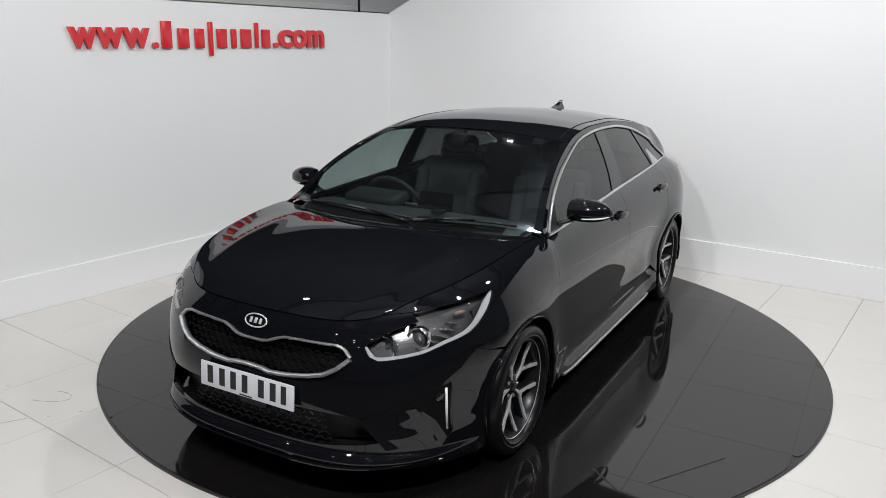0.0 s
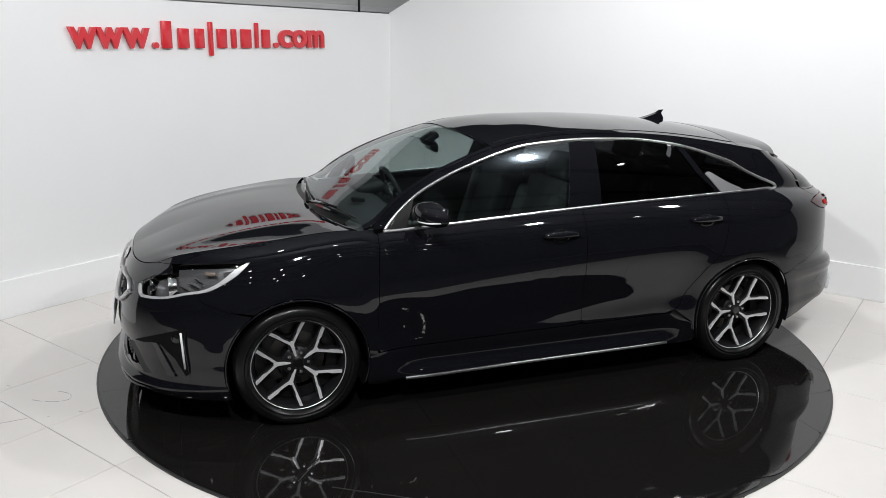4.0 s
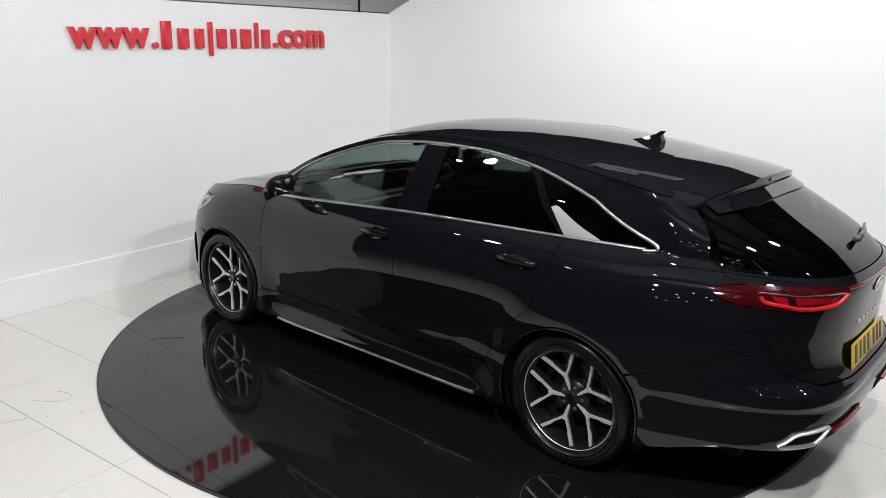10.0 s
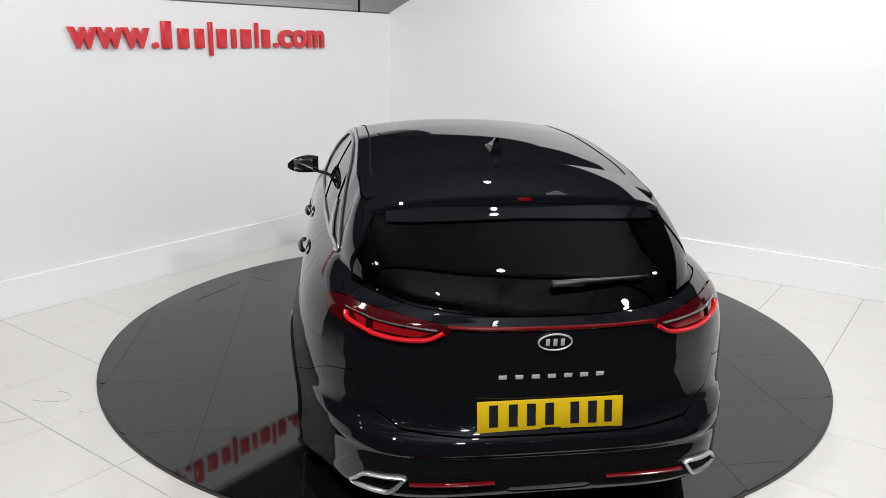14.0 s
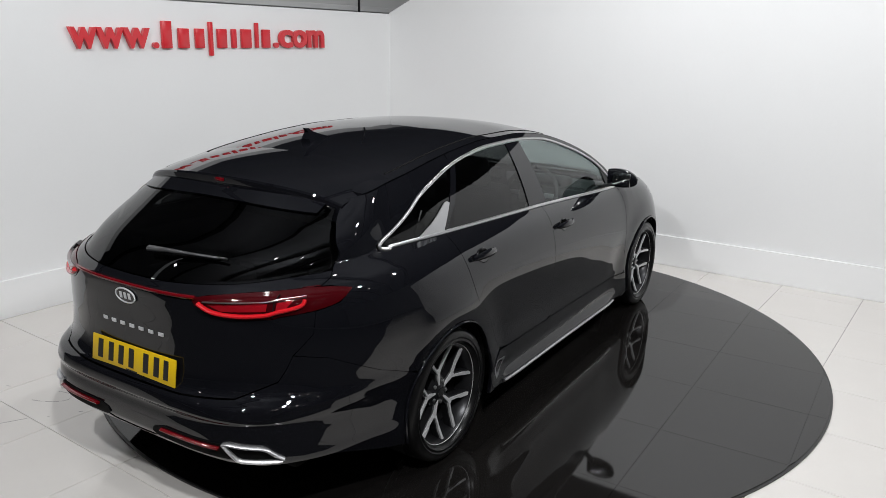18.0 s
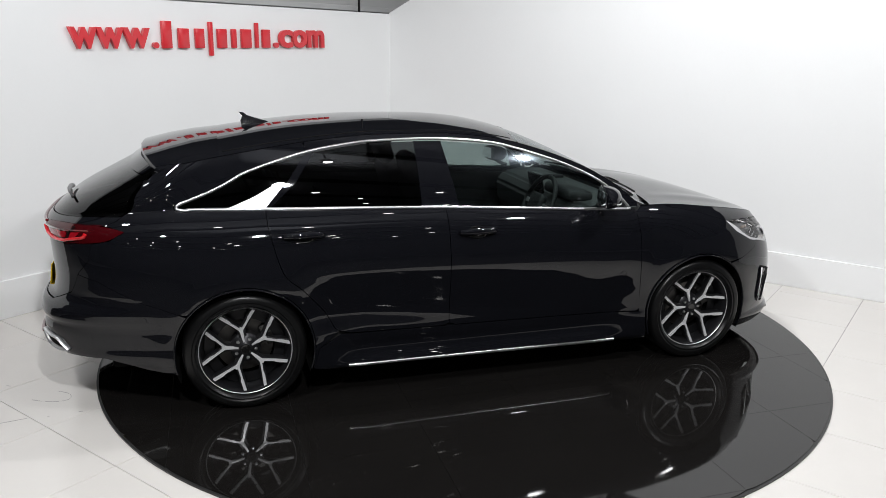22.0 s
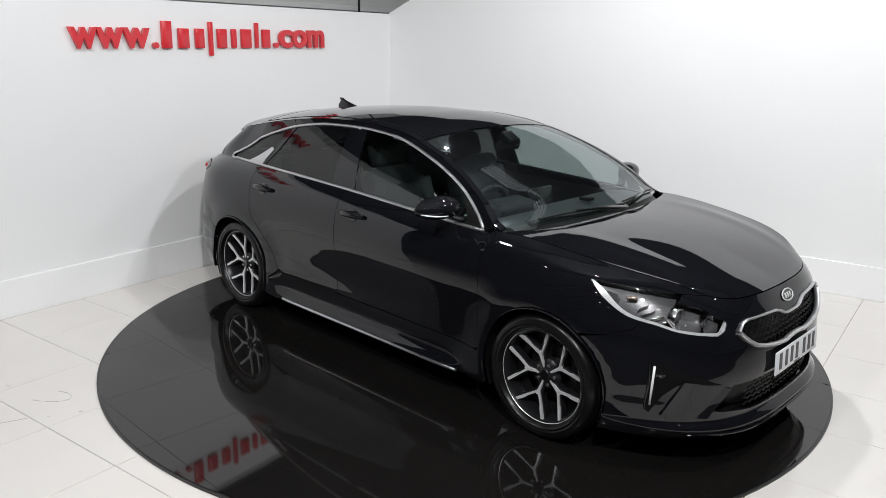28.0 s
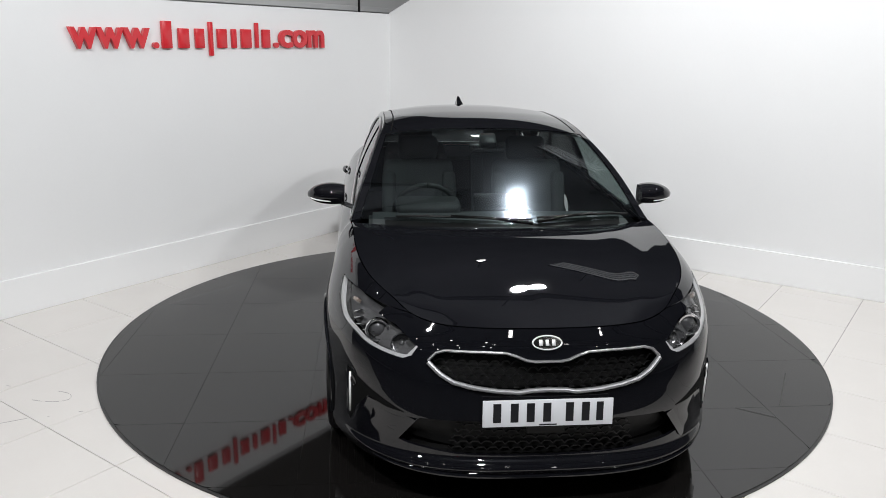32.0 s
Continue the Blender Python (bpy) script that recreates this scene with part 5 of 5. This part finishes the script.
def build_small(car):
    for mirror in (False, True):
        build_mirror(car, mirror)
        build_handle(car, -0.085, 0.868, mirror)
        build_handle(car, -1.015, 0.896, mirror)
    # fuel flap on the left flank, drawn by its joint
    ring = [(s_of_x(-1.43 + 0.085 * math.cos(a), 0.9), 0.905 + 0.080 * math.sin(a)) for a in np.linspace(0, 2 * math.pi, 49)]
    strip("fuel_flap_joint", ring, side, GLOSS, car, 0.0008, 0.0003)
    # shark-fin aerial
    prof = [(-1.270, 1.447), (-1.243, 1.444), (-1.222, 1.428), (-1.185, 1.415), (-1.14, 1.402), (-1.10, 1.392), (-1.10, 1.372), (-1.255, 1.362), (-1.262, 1.395), (-1.250, 1.425)]
    bm = bmesh.new()
    a = [bm.verts.new((x, 0.004 + 0.026 * (1.455 - z) / 0.08, z)) for x, z in prof]
    b = [bm.verts.new((x, -0.004 - 0.026 * (1.455 - z) / 0.08, z)) for x, z in prof]
    bm.faces.new(a)
    bm.faces.new(b[::-1])
    for i in range(len(a)):
        j = (i + 1) % len(a)
        bm.faces.new((a[i], b[i], b[j], a[j]))
    bmesh.ops.recalc_face_normals(bm, faces=bm.faces)
    part("roof_aerial", bm, PAINT, car, "black shark-fin roof aerial", sharp=30)
    # roof joints
    for sg in (-1, 1):
        strip("roof_joint", [(x, sg * 0.905 * rail_y(x)) for x in np.linspace(0.20, -1.38, 40)], top, DARK, car, 0.004, 0.0016)
    # windscreen wipers, parked low on the glass
    for y0, y1, x0, x1 in ((-0.56, 0.13, 1.035, 1.098), (0.16, 0.67, 1.085, 0.985)):
        pts = [top(x0 + (x1 - x0) * k + 0.012 * math.sin(math.pi * k), y0 + (y1 - y0) * k) + Vector((0, 0, 0.011)) for k in (0, 0.2, 0.4, 0.6, 0.8, 1.0)]
        arm = part("wiper", add_tube(bmesh.new(), pts, 0.006, 8), PLASTIC, car, "black windscreen wiper")
        a, b = pts[-1 if y0 < 0 else 0] + Vector((0.035, 0, -0.012)), pts[2 if y0 < 0 else 3] + Vector((0.004, 0, 0.006))
        part("arm", add_tube(bmesh.new(), [a, a.lerp(b, 0.5) + Vector((0.006, 0, 0.008)), b], [0.011, 0.008, 0.006], 8), GLOSS, arm)


def build_seat(car, x, y, rear=False):
    w = 0.50
    bm = box_bm(pose(x, y, 0.47, 0, -6, 0), 0.50, w, 0.16, 0.05, 3)
    seat = part("seat", bm, SEAT, car, "grey and black cloth car seat")
    lean = -18
    bm = box_bm(pose(x - 0.33, y, 0.80, 0, lean, 0), 0.14, w * 0.94, 0.60, 0.05, 3)
    for sgn in (-1, 1):
        add_box(bm, pose(x - 0.27, y + sgn * 0.20, 0.78, 0, lean, 0), 0.12, 0.09, 0.50, 0.035, 3)
    part("backrest", bm, SEAT, seat)
    part("head_restraint", box_bm(pose(x - 0.46, y, 1.16, 0, lean, 0), 0.10, 0.27, 0.17, 0.045, 3), SEAT, seat)
    bm = bmesh.new()
    for sgn in (-1, 1):
        add_tube(bm, [(x - 0.43, y + sgn * 0.06, 1.02), (x - 0.45, y + sgn * 0.06, 1.12)], 0.006, 8)
    part("post", bm, CHROME, seat)


def build_cabin(car):
    # dashboard across the car
    prof = [(1.02, 0.55), (1.06, 0.90), (0.98, 0.945), (0.80, 0.955), (0.66, 0.935), (0.60, 0.87), (0.62, 0.72), (0.74, 0.60)]
    bm = prism([(x, z) for x, z in prof], Matrix(((1, 0, 0, 0), (0, 0, 1, -0.70), (0, 1, 0, 0), (0, 0, 0, 1))), 1.40)
    bmesh.ops.bevel(bm, geom=[e for e in bm.edges if len(e.link_faces) == 2 and e.calc_face_angle(0) > 0.3], offset=0.02, segments=2, affect="EDGES")
    dash = part("dashboard", bm, DASH, car, "dark soft-touch dashboard")
    part("instrument_hood", box_bm(pose(0.68, -0.37, 0.97, 0, 8, 0), 0.18, 0.36, 0.07, 0.03, 3), TRIM, dash)
    part("screen", box_bm(pose(0.625, 0.0, 0.965, 0, -10, 0), 0.02, 0.22, 0.13, 0.008), GLOSS, dash)
    part("console", box_bm(pose(0.25, 0, 0.46), 0.80, 0.20, 0.26, 0.04), TRIM, car)
    # steering wheel on the right-hand side
    m = pose(0.48, -0.37, 0.90, 0, -65, 0)
    ring = [m @ Vector((0.182 * math.cos(a), 0.182 * math.sin(a), 0)) for a in np.linspace(0, 2 * math.pi, 49)]
    wheel = part("steering_wheel", add_tube(bmesh.new(), ring, 0.015, 10), TRIM, car, "black leather steering wheel")
    part("boss", box_bm(m @ pose(0, 0, 0.01), 0.13, 0.15, 0.05, 0.02, 3), TRIM, wheel)
    bm = bmesh.new()
    for a in (90, 270, 180):
        add_box(bm, m @ pose(0.11 * math.cos(radians(a)), 0.11 * math.sin(radians(a)), 0, 0, 0, a), 0.12, 0.03, 0.012, 0.004)
    part("wheel_spoke", bm, SATIN, wheel)
    part("column", add_tube(bmesh.new(), [m @ Vector((0, 0, -0.02)), m @ Vector((0, 0, -0.20))], 0.045, 14), TRIM, wheel)
    for x, y in ((0.12, -0.37), (0.12, 0.37)):
        build_seat(car, x, y)
    for y in (-0.34, 0.34):
        build_seat(car, -0.78, y, True)
    part("parcel_shelf", box_bm(pose(-1.55, 0, 0.96), 0.62, 1.10, 0.03, 0.01), TRIM, car)
    # headlining under the roof
    xs = np.linspace(0.20, -1.55, 36)
    poly = [(x, 0.97 * rail_y(x)) for x in xs] + [(x, -0.97 * rail_y(x)) for x in xs[::-1]]
    panel("headlining", dense(poly, 0.06), top, LINER, car, "grey cloth headlining", gap=0, rim=0, lift=-0.028, du=0.1, dv=0.08)
    part("interior_mirror", box_bm(pose(0.36, 0.0, 1.255, 0, 12, 0), 0.03, 0.22, 0.065, 0.02, 3), GLOSS, car)
    part("sensor_box", box_bm(pose(0.37, 0.0, 1.30, 0, 30, 0), 0.10, 0.10, 0.04, 0.012), PLASTIC, car)
    part("tax_holder", box_bm(pose(0.85, 0.15, 0.975), 0.07, 0.06, 0.02, 0.005), PLASTIC, car)


build_shell(CAR)
build_front(CAR)
build_rear(CAR)
for ax, sg, turned in ((AXLE_F, 1, -3), (AXLE_F, -1, -1), (AXLE_R, 1, 3), (AXLE_R, -1, -8)):
    build_wheel(CAR, ax, sg, turned)
build_small(CAR)
build_cabin(CAR)

# ---- downlights in the dark ceiling ----
LIT = material("lit_lamp", (1.0, 0.98, 0.95), 0.4, emit=60.0)

BATTEN = material("batten_light", (0.95, 0.97, 1.0), 0.5, emit=0.4)


def build_downlights():
    first = None
    places = [(-3.4, -5.4), (-1.2, -5.9), (1.3, -5.9), (3.4, -5.4), (-4.6, -3.0), (4.7, -2.4), (-0.9, -2.6), (0.2, 2.6)]
    places += [(0.55, y) for y in (-1.2, -3.4, -6.6, -8.0)] + [(-2.6, -6.6), (2.4, -6.6), (-2.6, 0.6), (-4.2, -0.9)]
    places += [(x, y) for y in (-7.4, -8.7) for x in (-4.8, -2.9, -1.0, 1.0, 2.9, 4.8)]
    for x, y, z in [(lx, ly, lz + 0.12) for lx, ly, lz, *_ in LAMPS] + [(x, y, 4.25) for x, y in places]:
        if first is None:
            first = part("ceiling_downlight", lathe([(0.075, 0.0), (0.085, 0.004), (0.085, 0.10), (0.0, 0.10)], Matrix.Identity(4), 24), METAL_DARK, None)
            part("lamp_face", lathe([(0.0, 0.004), (0.060, 0.004), (0.060, 0.008), (0.0, 0.008)], Matrix.Identity(4), 20), LIT, first)
            part("stem", add_tube(bmesh.new(), [(0, 0, 0.10), (0, 0, 1.1)], 0.012, 8), METAL_DARK, first)
            tagged(first, "small round black downlight hanging from the ceiling, lit", "ceiling lamp", "ceiling downlights")
            first.matrix_world = pose(x, y, z)
        else:
            copy_thing(first, pose(x, y, z))


build_downlights()


def build_beams():
    for y in (-9.0, -7.0, -5.2, -3.2, -1.4, 0.6):
        beam = part("ceiling_beam", box_bm(pose(0, y, 4.70), 24.0, 0.10, 0.20, 0.008), METAL_DARK, None, smooth=False)
        tagged(beam, "slim dark steel ceiling beam", "beam", kind="structure")


build_beams()


def build_batten():
    """Louvred strip light under the ceiling, along the plain wall."""
    m = Matrix.Translation((1.57, 1.75, 3.95)) @ pose(0, 0, 0, 0, 0, WALL_TURN - 88.6)
    light = tagged(part("strip_light", box_bm(m @ pose(0, 0, 0.06), 1.0, 0.46, 0.05, 0.01), METAL_DARK, None), "louvred strip light with pale parallel bars under the ceiling", "ceiling lamp")
    for k in range(4):
        part("louvre_bar", box_bm(m @ pose(0, -0.165 + 0.11 * k, 0.0), 0.98, 0.05, 0.05, 0.008), BATTEN, light, smooth=False)
    part("hanger", add_tube(bmesh.new(), [m @ Vector((0, 0, 0.08)), m @ Vector((0, 0, 0.86))], 0.01, 8), METAL_DARK, light)


build_batten()


# ---- a hairline crack and scuffs in the floor tiles ----
def build_marks():
    line = smooth_line([(-2.268, -1.159), (-2.19, -1.174), (-2.12, -1.169), (-2.08, -1.14), (-2.088, -1.10), (-2.123, -1.068), (-2.197, -1.045)], 4)
    bm = bmesh.new()
    runs = [(line[i], line[i + 1]) for i in range(len(line) - 1) if i % 5 != 3]
    runs += [((-2.50, -1.0), (-2.475, -1.005)), ((-1.96, -1.275), (-1.94, -1.268)), ((-2.30, -1.43), (-2.18, -1.36)), ((-2.09, -1.335), (-2.08, -1.33))]
    for (x0, y0), (x1, y1) in runs:
        add_box(bm, pose((x0 + x1) / 2, (y0 + y1) / 2, FLOOR_Z + 0.0006, 0, 0, math.degrees(math.atan2(y1 - y0, x1 - x0))), math.hypot(x1 - x0, y1 - y0), random.uniform(0.0018, 0.0036), 0.0010)
    ob = part("floor_crack", bm, MARK, None, "", smooth=False)
    tagged(ob, "hairline grey crack and scuffs in the tiles", "floor", kind="structure")


build_marks()


def motions():
    rows_table, rows_car = [], []
    for i in range(65):
        t = i * 0.5
        turn = -117.94 - 10.159 * t
        rows_table.append((t, pose(0, 0, 0, 0, 0, turn)))
        rows_car.append((t, pose(0, 0, 0, 0, 0, turn) @ pose(-0.0956, 0.0945, 0)))
    walk(TABLE, rows_table)
    walk(CAR, rows_car)


build_tiles()
motions()
